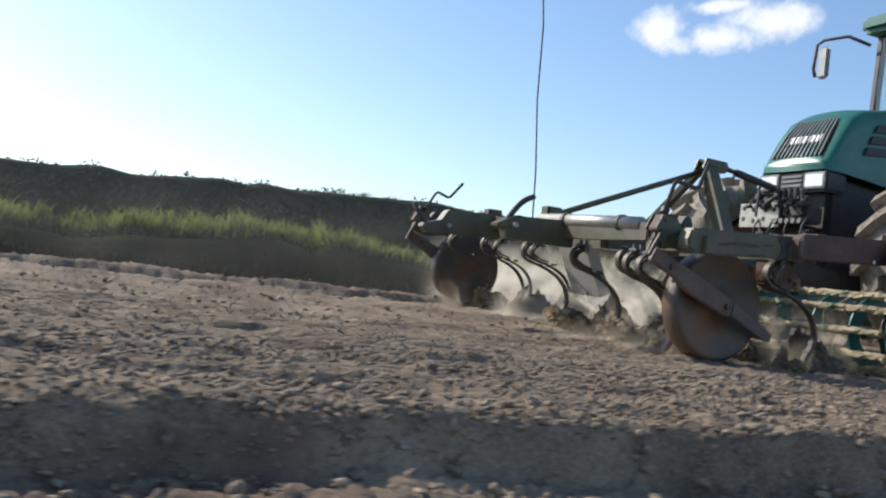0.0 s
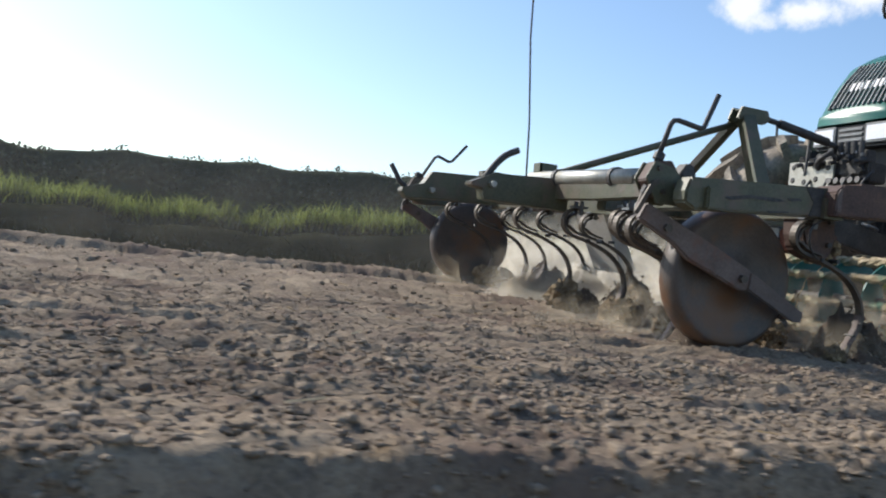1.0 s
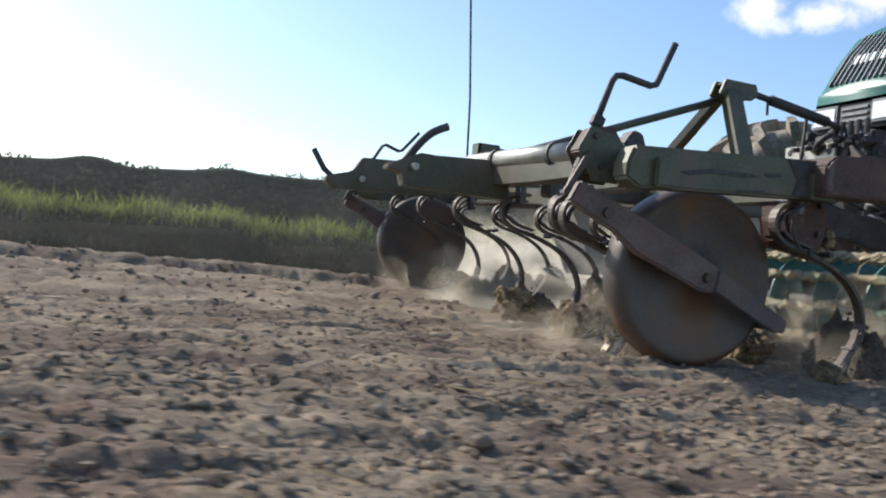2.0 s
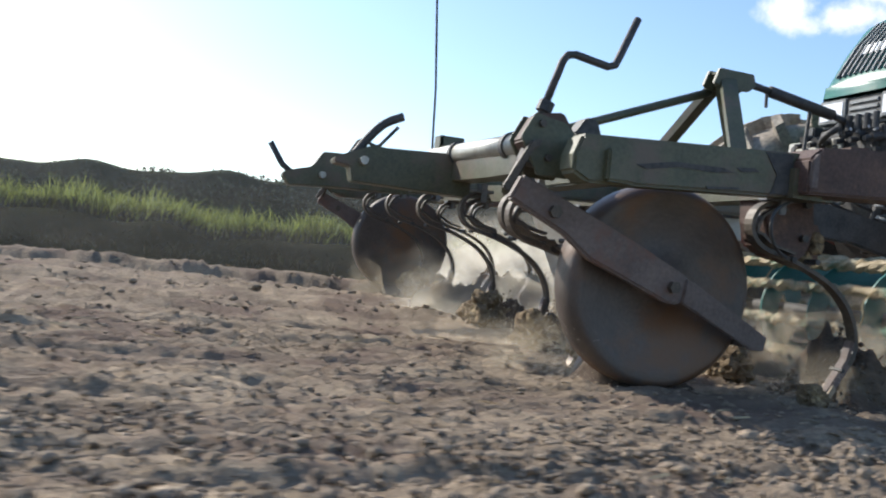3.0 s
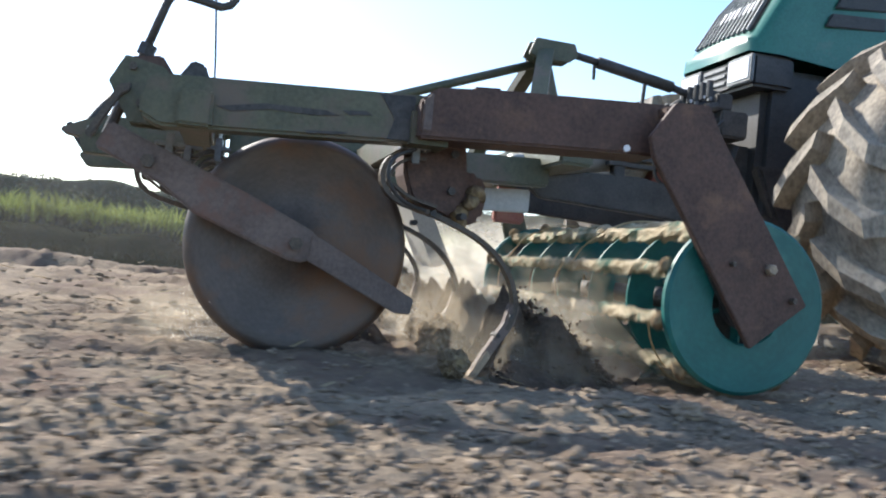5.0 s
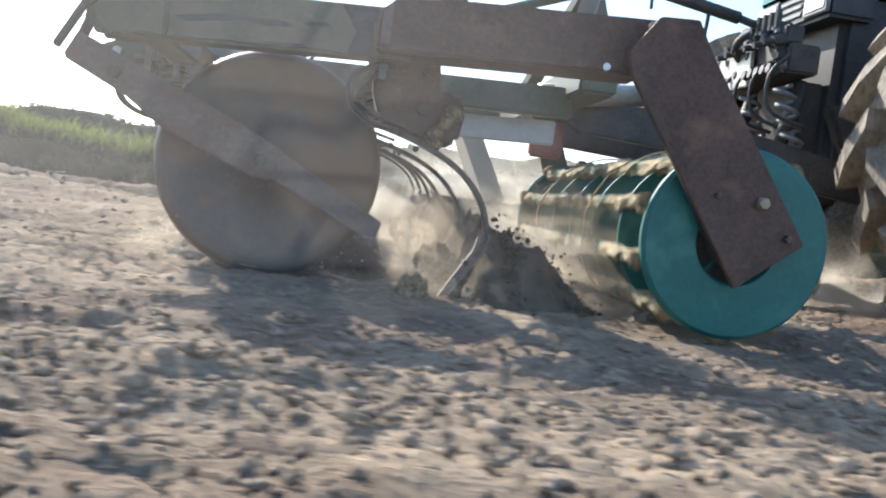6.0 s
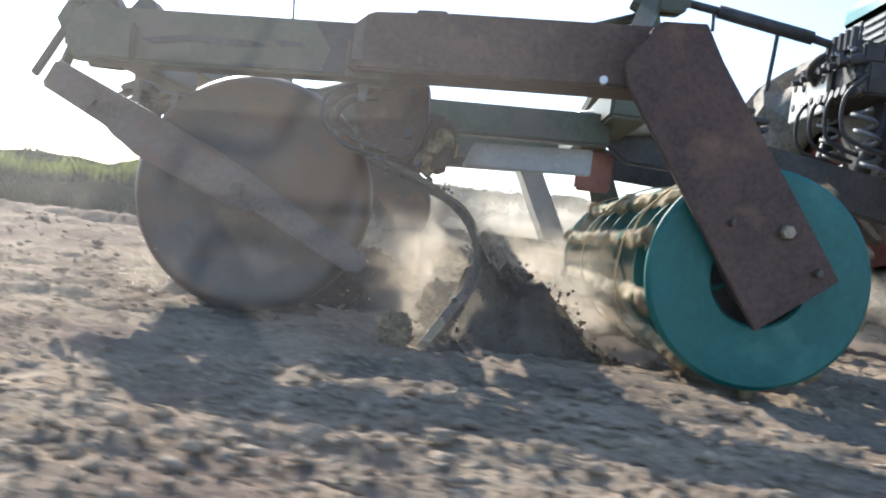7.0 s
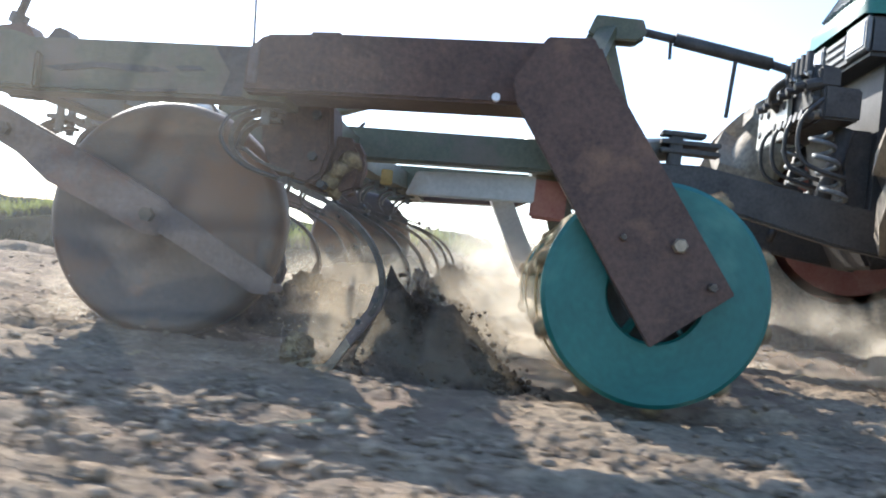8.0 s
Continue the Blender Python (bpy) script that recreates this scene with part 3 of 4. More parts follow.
def spring_tine(parent, dx, y, first=None, dz=0.0):
    """A coiled spring tine, its clamp and its worn point."""
    if first:
        t = copy_thing(first, pose(dx, y, tilt(y) + dz))
        t.parent = parent
        return t
    line = curve([(x, 0, z) for x, z in TINE_LINE], 3)
    t = part("spring_tine", flat(line, 0.044, 0.015), TINE, parent, "dark curled spring steel tine", at=(dx, y, 0))
    inner = curve([(x + 0.022, 0, z - 0.02 if z > 0.6 else z + 0.022) for x, z in TINE_LINE[:7]], 3)
    part("helper_leaf", flat(inner, 0.045, 0.01), TINE, t)
    bm = box(0.235, 0.33, -0.04, 0.04, 0.695, 0.71, 0.003)
    box(0.27, 0.295, -0.045, -0.03, 0.65, 0.74, 0.002, bm)
    box(0.27, 0.295, 0.03, 0.045, 0.65, 0.74, 0.002, bm)
    part("clamp", bm, GREY, t)
    for x, s in ((0.36, 1), (0.46, 1)):
        part("clip", rod([(x, -0.032, 0.50), (x, 0.032, 0.50)], 0.012, 6), DARK, t)
    bm = prism([(0.652, 0.235), (0.685, 0.225), (0.672, 0.165), (0.60, 0.055), (0.548, -0.025), (0.52, -0.03), (0.572, 0.062), (0.635, 0.165)], -0.021, 0.021, 0.004)
    share = part("tine_point", bm, ARM, t, "worn soil-caked steel point")
    part("tip", prism([(0.585, 0.075), (0.60, 0.055), (0.545, -0.03), (0.512, -0.045), (0.53, -0.01)], -0.026, 0.026, 0.003), POINT, share, "bright worn tip")
    for z in (0.19, 0.125):
        part("bolt", rod([(0.655 - (0.19 - z) * 0.62, -0.03, z), (0.655 - (0.19 - z) * 0.62, 0.03, z)], 0.009, 6), DARK, share)
    return t


def cage_roller(parent):
    r = 0.292
    bm = rod([(0, NEAR + 0.02, 0), (0, ROLLER_END - 0.02, 0)], 0.04, 14)
    roller = part("cage_roller", bm, DARK, parent, "cage roller with teal rings and soil-caked bars", True, (1.395, 0, r + 0.005))
    for y in (NEAR + 0.07, ROLLER_END - 0.07):
        bm = lathe([(0.122, -0.012), (0.128, -0.02), (r - 0.012, -0.02), (r, -0.008), (r, 0.012), (0.125, 0.012)], 72)
        part("end_ring", bm, TEAL, roller, "teal painted steel end ring", at=(0, y, 0))
        s = 1 if y < 1 else -1
        bm = lathe([(0.03, s * 0.05), (0.24, s * 0.09), (0.24, s * 0.098), (0.03, s * 0.098)], 40)
        part("end_disc", bm, DARK, roller, "dark recessed end disc", at=(0, y, 0))
        for k in range(5):
            a = 2 * math.pi * k / 5
            part("end_spoke", flat([(0.05 * math.cos(a), y + s * 0.03, 0.05 * math.sin(a)), (0.20 * math.cos(a), y + s * 0.018, 0.20 * math.sin(a))], 0.035, 0.01), TEAL, roller)
    ring = None
    for k in range(5):
        y = NEAR + 0.4 + k * (ROLLER_END - NEAR - 0.8) / 4
        if ring is None:
            ring = part("inner_ring", lathe([(0.16, -0.006), (0.262, -0.006), (0.262, 0.006), (0.16, 0.006)], 40), TEAL, roller, at=(0, y, 0))
        else:
            o = new("inner_ring", ring.data)
            o.location, o.parent = (0, y, 0), roller
    bar = None
    for k in range(10):
        a = 2 * math.pi * k / 10
        if bar is None:
            line = [(0.268 + random.uniform(-0.004, 0.004), y, random.uniform(-0.004, 0.004)) for y in np.linspace(NEAR + 0.085, ROLLER_END - 0.085, 52)]
            bm = bmesh.new()
            rows = []
            for x, y, z in line:
                rows.append([bm.verts.new((x + (0.026 + random.uniform(-0.011, 0.012)) * math.cos(q), y, z + (0.02 + random.uniform(-0.009, 0.012)) * math.sin(q)))
                             for q in [2 * math.pi * i / 9 for i in range(9)]])
            for p, s in zip(rows, rows[1:]):
                for i in range(9):
                    bm.faces.new((p[i], p[(i + 1) % 9], s[(i + 1) % 9], s[i]))
            bm.faces.new(rows[0])
            bm.faces.new(rows[-1][::-1])
            bar = part("roller_bar", bm, CAKED, roller, "roller bar caked with pale soil and straw")
        else:
            o = new("roller_bar", bar.data)
            o.parent = roller
            tagged(o, "roller bar caked with pale soil and straw")
        (bar if k == 0 else o).rotation_euler = (0, -a, 0)
    for y in (NEAR + 0.105, ROLLER_END - 0.105):
        for k in range(10):
            a = 2 * math.pi * k / 10
            bm = bmesh.new()
            bmesh.ops.create_icosphere(bm, subdivisions=2, radius=0.03)
            for v in bm.verts:
                v.co *= 1 + 0.5 * noise.noise(v.co * 45 + Vector((k, y, 3)))
                v.co.y *= 0.7
            part("bar_end", bm, CLUMP, roller, "bar end caked with brown soil", True, (0.292 * math.cos(a), y, 0.292 * math.sin(a)))
    for k in range(22):
        a, y = 2 * math.pi * (k % 10) / 10, NEAR + 0.2 + 0.085 * k + random.uniform(-0.04, 0.04)
        pts = [(0.30 * math.cos(q + 0.0), y + dy, 0.30 * math.sin(q)) for q, dy in ((a, 0), (a + 0.2, 0.02 + random.uniform(-0.03, 0.03)), (a + 0.42, 0.03), (a + 0.63, random.uniform(0, 0.08)))]
        part("straw_strand", rod(curve(pts, 3), 0.0035, 5), STRAW, roller, "pale straw strand")
    return roller


def end_frame(parent, face):
    """The long side beam with its rusty rear part and the roller arm. face: the outer y."""
    s = -1 if face < 1 else 1
    a, b = sorted((face - s * 0.16, face - s * 0.27))
    bm = prism([(-0.555, 0.745), (-0.53, 0.812), (0.34, 0.86), (0.34, 0.708), (-0.50, 0.66), (-0.555, 0.69)], a, b, 0.01)
    beam = part("side_beam", bm, OLIVE, parent, "olive green side beam with scratched paint")
    beam.location.z = tilt(face)
    a, b = sorted((face - s * 0.08, face - s * 0.275))
    bm = prism([(0.255, 0.83), (0.30, 0.872), (0.52, 0.893), (1.0, 0.92), (1.19, 0.93), (1.23, 0.85), (1.05, 0.752), (0.92, 0.747), (0.60, 0.731), (0.255, 0.712)], a, b, 0.008)
    part("rear_beam", bm, RUST, beam, "rusty brown rear section of the beam")
    part("cap_plate", prism([(0.42, 0.878), (0.50, 0.886), (0.50, 0.898), (0.42, 0.892)], a + 0.01, b - 0.01, 0.002), RUST, beam)
    part("end_flange", prism([(0.262, 0.822), (0.282, 0.85), (0.29, 0.85), (0.29, 0.735), (0.262, 0.735)], a - 0.006, b + 0.006, 0.003), ARM, beam, "worn pale edge of the joint flange")
    u, v = sorted((face - s * 0.02, face - s * 0.09))
    part("spacer", prism([(1.03, 0.905), (1.17, 0.91), (1.20, 0.84), (1.06, 0.76)], u, v, 0.006), RUST, beam)
    # uncut hole: a white disc painted as the bright sky seen through it
    part("eye", lathe([(0.0005, s * 0.004), (0.011, s * 0.004), (0.014, -s * 0.02)], 16, closed=False), LAMP, beam, at=(0.932, face - s * 0.08, 0.765))
    if face > 1:
        return
    a, b = sorted((face + s * 0.004, face - s * 0.022))
    bm = prism([(0.97, 0.80), (1.05, 0.915), (1.165, 0.922), (1.215, 0.835), (1.578, 0.318), (1.384, 0.164), (0.99, 0.735)], a, b, 0.003)
    plate = part("roller_arm", bm, RUST, beam, "dark brown flat steel roller arm")
    for x, z, r in ((1.43, 0.424, 0.02), (1.52, 0.33, 0.012), (1.29, 0.43, 0.009)):
        part("bolt", lathe([(0.0005, s * 0.026), (r * 0.8, s * 0.026), (r, s * 0.018), (r, -s * 0.01)], 6, closed=False), POINT if r > 0.015 else TINE, plate, at=(x, face, z))
    u, v = sorted((face - s * 0.026, face - s * 0.046))
    part("bearing_plate", prism([(1.10, 0.60), (1.20, 0.62), (1.47, 0.28), (1.388, 0.205), (1.33, 0.235)], u, v, 0.004), DARK, plate, "dark bearing plate behind the arm")
    part("bearing", lathe([(0.03, -0.03), (0.075, -0.03), (0.08, 0.03), (0.03, 0.03)], 24), DARK, plate, at=(1.387, face - s * 0.05, 0.305))


def cultivator():
    c = thing("cultivator", "olive green spring-tine cultivator with cage roller, dusty and rust-stained", "cultivator")
    end_frame(c, NEAR)
    end_frame(c, FAR)
    # beams across
    for x, z, h, end in ((-0.40, 0.80, 0.12, 0.3), (0.30, 0.75, 0.10, NEAR + 0.13)):
        line = [(x, y, z + 1.1 * tilt(y)) for y in (end, 0.8, 1.5, 2.2, 2.9, 3.6, NEAR + FAR - end)]
        part("cross_beam", flat(line, 0.12, h), OLIVE, c, "olive green cross beam")
    part("beam_stub", box(-0.45, -0.35, NEAR + 0.13, 0.31, 0.67, 0.775, 0.008), OLIVE, c)
    for y in (1.0, 2.86):
        part("inner_beam", prism([(-0.30, 0.825 + tilt(y)), (1.15, 0.875 + tilt(y)), (1.15, 0.745 + tilt(y)), (-0.30, 0.69 + tilt(y))], y - 0.05, y + 0.05, 0.01), OLIVE, c, "olive green inner beam")
    part("roller_hanger", prism([(1.10, 0.88), (1.22, 0.90), (1.45, 0.32), (1.36, 0.25), (1.30, 0.30)], ROLLER_END, ROLLER_END + 0.025, 0.004), OLIVE, c, "olive roller hanger")
    # the rail's paleness is haze put into its colour
    part("lower_rail", prism([(0.60, 0.705), (1.10, 0.735), (1.10, 0.625), (0.56, 0.60)], 1.052, 1.10, 0.006), HAZE_PALE, c, "lower rail coloured pale for dust haze")
    part("rear_cross_beam", box(1.10, 1.26, 0.7, 3.16, 0.83, 0.97, 0.012), OLIVE, c, "olive green rear cross beam")
    pipe = part("pipe", rod([(-0.43, 0.40, 0.85), (-0.43, 1.72, 0.90)], 0.05, 20), TUBE, c, "pale bare metal pipe on the front beam", True)
    for y in (0.62, 1.32):
        part("strap", lathe([(0.051, -0.018), (0.06, -0.018), (0.06, 0.018), (0.051, 0.018)], 24), DARK, pipe, at=(-0.43, y, 0.835 + 0.038 * y))
    rearpipe = part("rear_pipe", rod([(1.04, 1.2, 0.86), (1.75, 1.6, 1.0)], 0.055, 20), TUBE, c, "pale bare metal pipe at the rear", True)
    part("rod_end", rod([(1.75, 1.6, 1.0), (1.95, 1.71, 1.04)], 0.03, 12), DARK, rearpipe, "", True)
    # front wheels with their arms
    wheels = [gauge_wheel(c, 0.0, -1), gauge_wheel(c, 3.86, 1)]
    wheel_arm(c, -0.055)
    wheel_arm(c, 3.915)
    crank_stand(c, -0.01, True)
    crank_stand(c, 3.87, False)
    # tines
    first = spring_tine(c, 0, -0.13)
    for y in (0.62, 1.37, 2.12, 2.87, 3.62):
        spring_tine(c, 0, y, first)
    for y in (0.62, 1.20, 1.95, 2.70, 3.40):
        spring_tine(c, -0.62, y, first)
    spring_tine(c, -0.77, 0.19, first, -0.05)
    spring_tine(c, -0.72, 0.40, first, -0.03)
    for pts in ([(0.03, 0.775), (0.1, 0.783), (0.12, 0.772), (0.05, 0.763)], [(-0.44, 0.70), (-0.37, 0.722), (-0.36, 0.712), (-0.43, 0.69)], [(-0.08, 0.70), (0.05, 0.712), (0.04, 0.704), (-0.07, 0.692)]):
        part("paint_scrape", prism(pts, NEAR + 0.1565, NEAR + 0.163, 0), DARK, c, "dark scraped paint")
    # tine housing and hoses under the near beam
    bm = prism([(0.25, 0.745), (0.46, 0.745), (0.475, 0.62), (0.455, 0.53), (0.41, 0.495), (0.33, 0.51), (0.285, 0.55), (0.26, 0.62)], -0.115, 0.045, 0.012)
    prism([(0.30, 0.66), (0.53, 0.655), (0.565, 0.60), (0.55, 0.50), (0.50, 0.475), (0.36, 0.50)], -0.06, 0.02, 0.015, bm)
    house = part("tine_bracket", bm, RUST, c, "brown soil-caked bracket under the beam")
    for x, z in ((0.29, 0.70), (0.42, 0.70), (0.42, 0.58)):
        part("bolt", rod([(x, -0.135, z), (x, -0.11, z)], 0.014, 6), DARK, house)
    for k in range(12):
        bm = bmesh.new()
        bmesh.ops.create_icosphere(bm, subdivisions=2, radius=random.uniform(0.018, 0.036))
        for v in bm.verts:
            v.co *= 1 + 0.6 * noise.noise(v.co * 40 + Vector((k, 1, 3)))
        part("caked_soil", bm, CLUMP, house, "soil and roots caked on", True, (random.uniform(0.28, 0.53), random.uniform(-0.13, 0.03), random.uniform(0.49, 0.60)))
    part("marker", box(0.50, 0.545, 0.72, 0.73, 0.60, 0.66, 0.004), YELLOW, house, "yellow painted tag")
    part("hose", rod(curve([(0.27, -0.22, 0.69), (0.20, -0.24, 0.65), (0.19, -0.24, 0.58), (0.26, -0.2, 0.52), (0.40, -0.1, 0.50)], 5), 0.006, 7), BLACK, c, "", True)
    # hitch brackets that point forwards
    for y in (1.37, 2.53):
        if y < 2:
            line = [(-0.36, 0.885), (-0.787, 0.865), (-0.862, 0.868), (-0.96, 0.825), (-1.035, 0.79), (-1.03, 0.768), (-0.955, 0.757), (-0.94, 0.69), (-0.36, 0.68)]
        else:
            line = [(-0.36, 0.95), (-0.90, 0.93), (-0.96, 0.835), (-1.12, 0.79), (-1.13, 0.765), (-1.085, 0.71), (-0.87, 0.725), (-0.36, 0.74)]
        bm = prism(line, y - 0.06, y + 0.06, 0.006)
        br = part("hitch_bracket", bm, OLIVE, c, "olive forward hitch bracket")
        for s in (-0.075, 0.075):
            part("pin", rod([(-0.90, y + s - 0.03, 0.79), (-0.90, y + s + 0.03, 0.79)], 0.02, 10), TUBE, br)
    part("stand_bar", rod(curve([(-0.93, 1.37, 0.82), (-0.87, 1.37, 0.91), (-0.80, 1.37, 0.985), (-0.715, 1.37, 1.03)], 4), 0.022, 10), DARK, c, "dark locking lever", True)
    part("stand_bar", rod([(-1.06, 2.53, 0.78), (-1.13, 2.53, 0.83), (-1.21, 2.53, 0.95)], 0.018, 10), DARK, c, "dark locking lever", True)
    for y in (1.62, 2.62):
        bm = box(-0.46, -0.33, y - 0.05, y - 0.03, 0.86, 1.0, 0.004)
        box(-0.46, -0.33, y + 0.03, y + 0.05, 0.86, 1.0, 0.004, bm)
        box(-0.46, -0.44, y - 0.05, y + 0.05, 0.90, 1.0, 0.003, bm)
        part("lug", bm, OLIVE, c)
    part("whip_aerial", rod([(-0.40, 1.9, 0.9), (-0.42, 1.9, 1.3), (-0.47, 1.92, 1.9), (-0.50, 1.9, 2.5), (-0.57, 1.91, 3.1), (-0.64, 1.9, 3.7)], 0.0065, 6), BLACK, c, "thin black whip aerial", True)
    # headstock
    bm = prism([(1.30, 1.60), (1.335, 1.695), (1.575, 1.69), (1.60, 1.62), (1.55, 1.58), (1.36, 1.575)], 1.87, 1.90, 0.005)
    prism([(1.30, 1.60), (1.335, 1.695), (1.575, 1.69), (1.60, 1.62), (1.55, 1.58), (1.36, 1.575)], 1.98, 2.01, 0.005, bm)
    box(1.34, 1.56, 1.88, 2.0, 1.665, 1.68, 0.004, bm)
    mast = part("mast_head", bm, OLIVE, c, "olive headstock with top-link plates")
    for y0, y1, x in ((1.88, 1.30, 1.16), (2.0, 2.58, 1.16), (1.94, 1.94, 1.62)):
        part("mast_leg", flat([(1.40, y0, 1.62), (x, y1, 0.94)], 0.09, 0.05), OLIVE, mast)
    part("brace", rod([(1.37, 2.02, 1.57), (-0.34, 1.90, 0.91)], 0.026, 12), OLIVE, c, "olive diagonal brace", True)
    part("lower_plate", box(1.10, 1.27, 1.60, 1.66, 0.60, 0.79, 0.012), RED, c, "faded red coupling plate")
    # added board: a pale shape for backlit dust behind the tines
    part("levelling_board", prism([(0.86, 0.84), (1.0, 0.85), (1.25, 0.36), (1.12, 0.32)], 3.0, 3.5, 0.003), HAZE_PALE, c, "pale board standing in for sunlit dust haze")
    bm = prism([(-0.34, 0.738), (-0.2, 0.765), (-0.02, 0.768), (0.02, 0.758), (-0.06, 0.748), (-0.18, 0.75), (-0.3, 0.728)], NEAR + 0.1565, NEAR + 0.163, 0)
    part("paint_scrape", bm, DARK, c, "dark scraped paint")
    bm = prism([(0.14, 0.842), (0.25, 0.848), (0.25, 0.71), (0.17, 0.705), (0.19, 0.77)], NEAR + 0.1565, NEAR + 0.163, 0)
    part("paint_scrape", bm, DARK, c, "dark scraped paint")
    part("coupling_block", prism([(0.40, 0.66), (0.50, 0.67), (0.53, 0.60), (0.51, 0.53), (0.42, 0.55)], 0.15, 0.24, 0.01), RED, c, "faded red block behind the bracket")
    part("link_arm", prism([(1.2, 0.82), (1.28, 0.90), (1.86, 0.915), (2.65, 0.79), (2.95, 0.70), (2.95, 0.56), (2.47, 0.615), (2.05, 0.705), (1.3, 0.74)], 1.45, 1.52, 0.01), DARK, c)
    part("link_arm", prism([(1.2, 0.82), (1.28, 0.90), (1.86, 0.915), (2.65, 0.79), (2.95, 0.70), (2.95, 0.56), (2.47, 0.615), (2.05, 0.705), (1.3, 0.74)], 2.4, 2.47, 0.01), DARK, c)
    for z in (0.96, 1.0, 1.04):
        part("hook_plate", box(1.66, 1.93 - (0.07 if z > 1.03 else 0), 1.44, 1.53, z, z + 0.022, 0.004), DARK, c)
    part("hook_stem", box(1.70, 1.76, 1.45, 1.52, 0.90, 1.04, 0.006), DARK, c)
    return c, wheels, cage_roller(c)


# ---- the tractor, in the same space ----
TY = 2.1


def tractor_wheel(parent, x, y, r, width, out):
    half = width / 2
    prof = [(r * 0.56, -half * 0.8), (r * 0.62, -half * 0.96), (r * 0.78, -half), (r * 0.88, -half * 0.9), (r * 0.91, -half * 0.5), (r * 0.915, 0), (r * 0.91, half * 0.5),
            (r * 0.88, half * 0.9), (r * 0.78, half), (r * 0.62, half * 0.96), (r * 0.56, half * 0.8)]
    w = part("wheel", lathe(prof, 56), RUBBER, parent, "large dusty tractor wheel with chevron lugs", True, (x, y, r - 0.02))
    bm = lathe([(0.02, -0.06 * out), (r * 0.3, -0.06 * out), (r * 0.4, 0.05 * out), (r * 0.55, 0.02 * out), (r * 0.57, half * 0.8 * out), (r * 0.53, half * 0.7 * out), (r * 0.5, -half * 0.8 * out), (0.02, -half * 0.7 * out)], 40)
    part("rim", bm, RED, w, "faded red steel rim")
    n = 16
    for side in (-1, 1):
        base = None
        for k in range(n):
            a = 2 * math.pi * (k + (0.5 if side > 0 else 0)) / n
            if base is None:
                bm = bmesh.new()
                lo, hi = r * 0.86, r * 1.025
                for i, (u, tw) in enumerate(((0.03, 0.0), (0.5, 0.16), (1.02, 0.30))):
                    for dr, wd in ((lo - (0.06 if i == 2 else 0), 0.07), (hi - (0.045 if i == 2 else 0), 0.046)):
                        for s in (-1, 1):
                            q = tw + s * wd / r
                            bm.verts.new((dr * math.cos(q), side * u * half, dr * math.sin(q)))
                bm.verts.ensure_lookup_table()
                v = bm.verts
                for i in (0, 4):
                    for f in ((0, 1, 5, 4), (2, 6, 7, 3), (0, 4, 6, 2), (1, 3, 7, 5)):
                        bm.faces.new([v[i + q] for q in f])
                bm.faces.new([v[q] for q in (0, 2, 3, 1)])
                bm.faces.new([v[q] for q in (8, 9, 11, 10)])
                base = part("tread_lug", bm, RUBBER, w)
                o = base
            else:
                o = new("tread_lug", base.data)
                o.parent = w
            o.rotation_euler = (0, -a, 0)
    return w


def loft(rows, bm=None):
    bm = bm or bmesh.new()
    vs = [[bm.verts.new(p) for p in r] for r in rows]
    for a, b in zip(vs, vs[1:]):
        for i in range(len(a) - 1):
            bm.faces.new((a[i], a[i + 1], b[i + 1], b[i]))
    return bm, vs


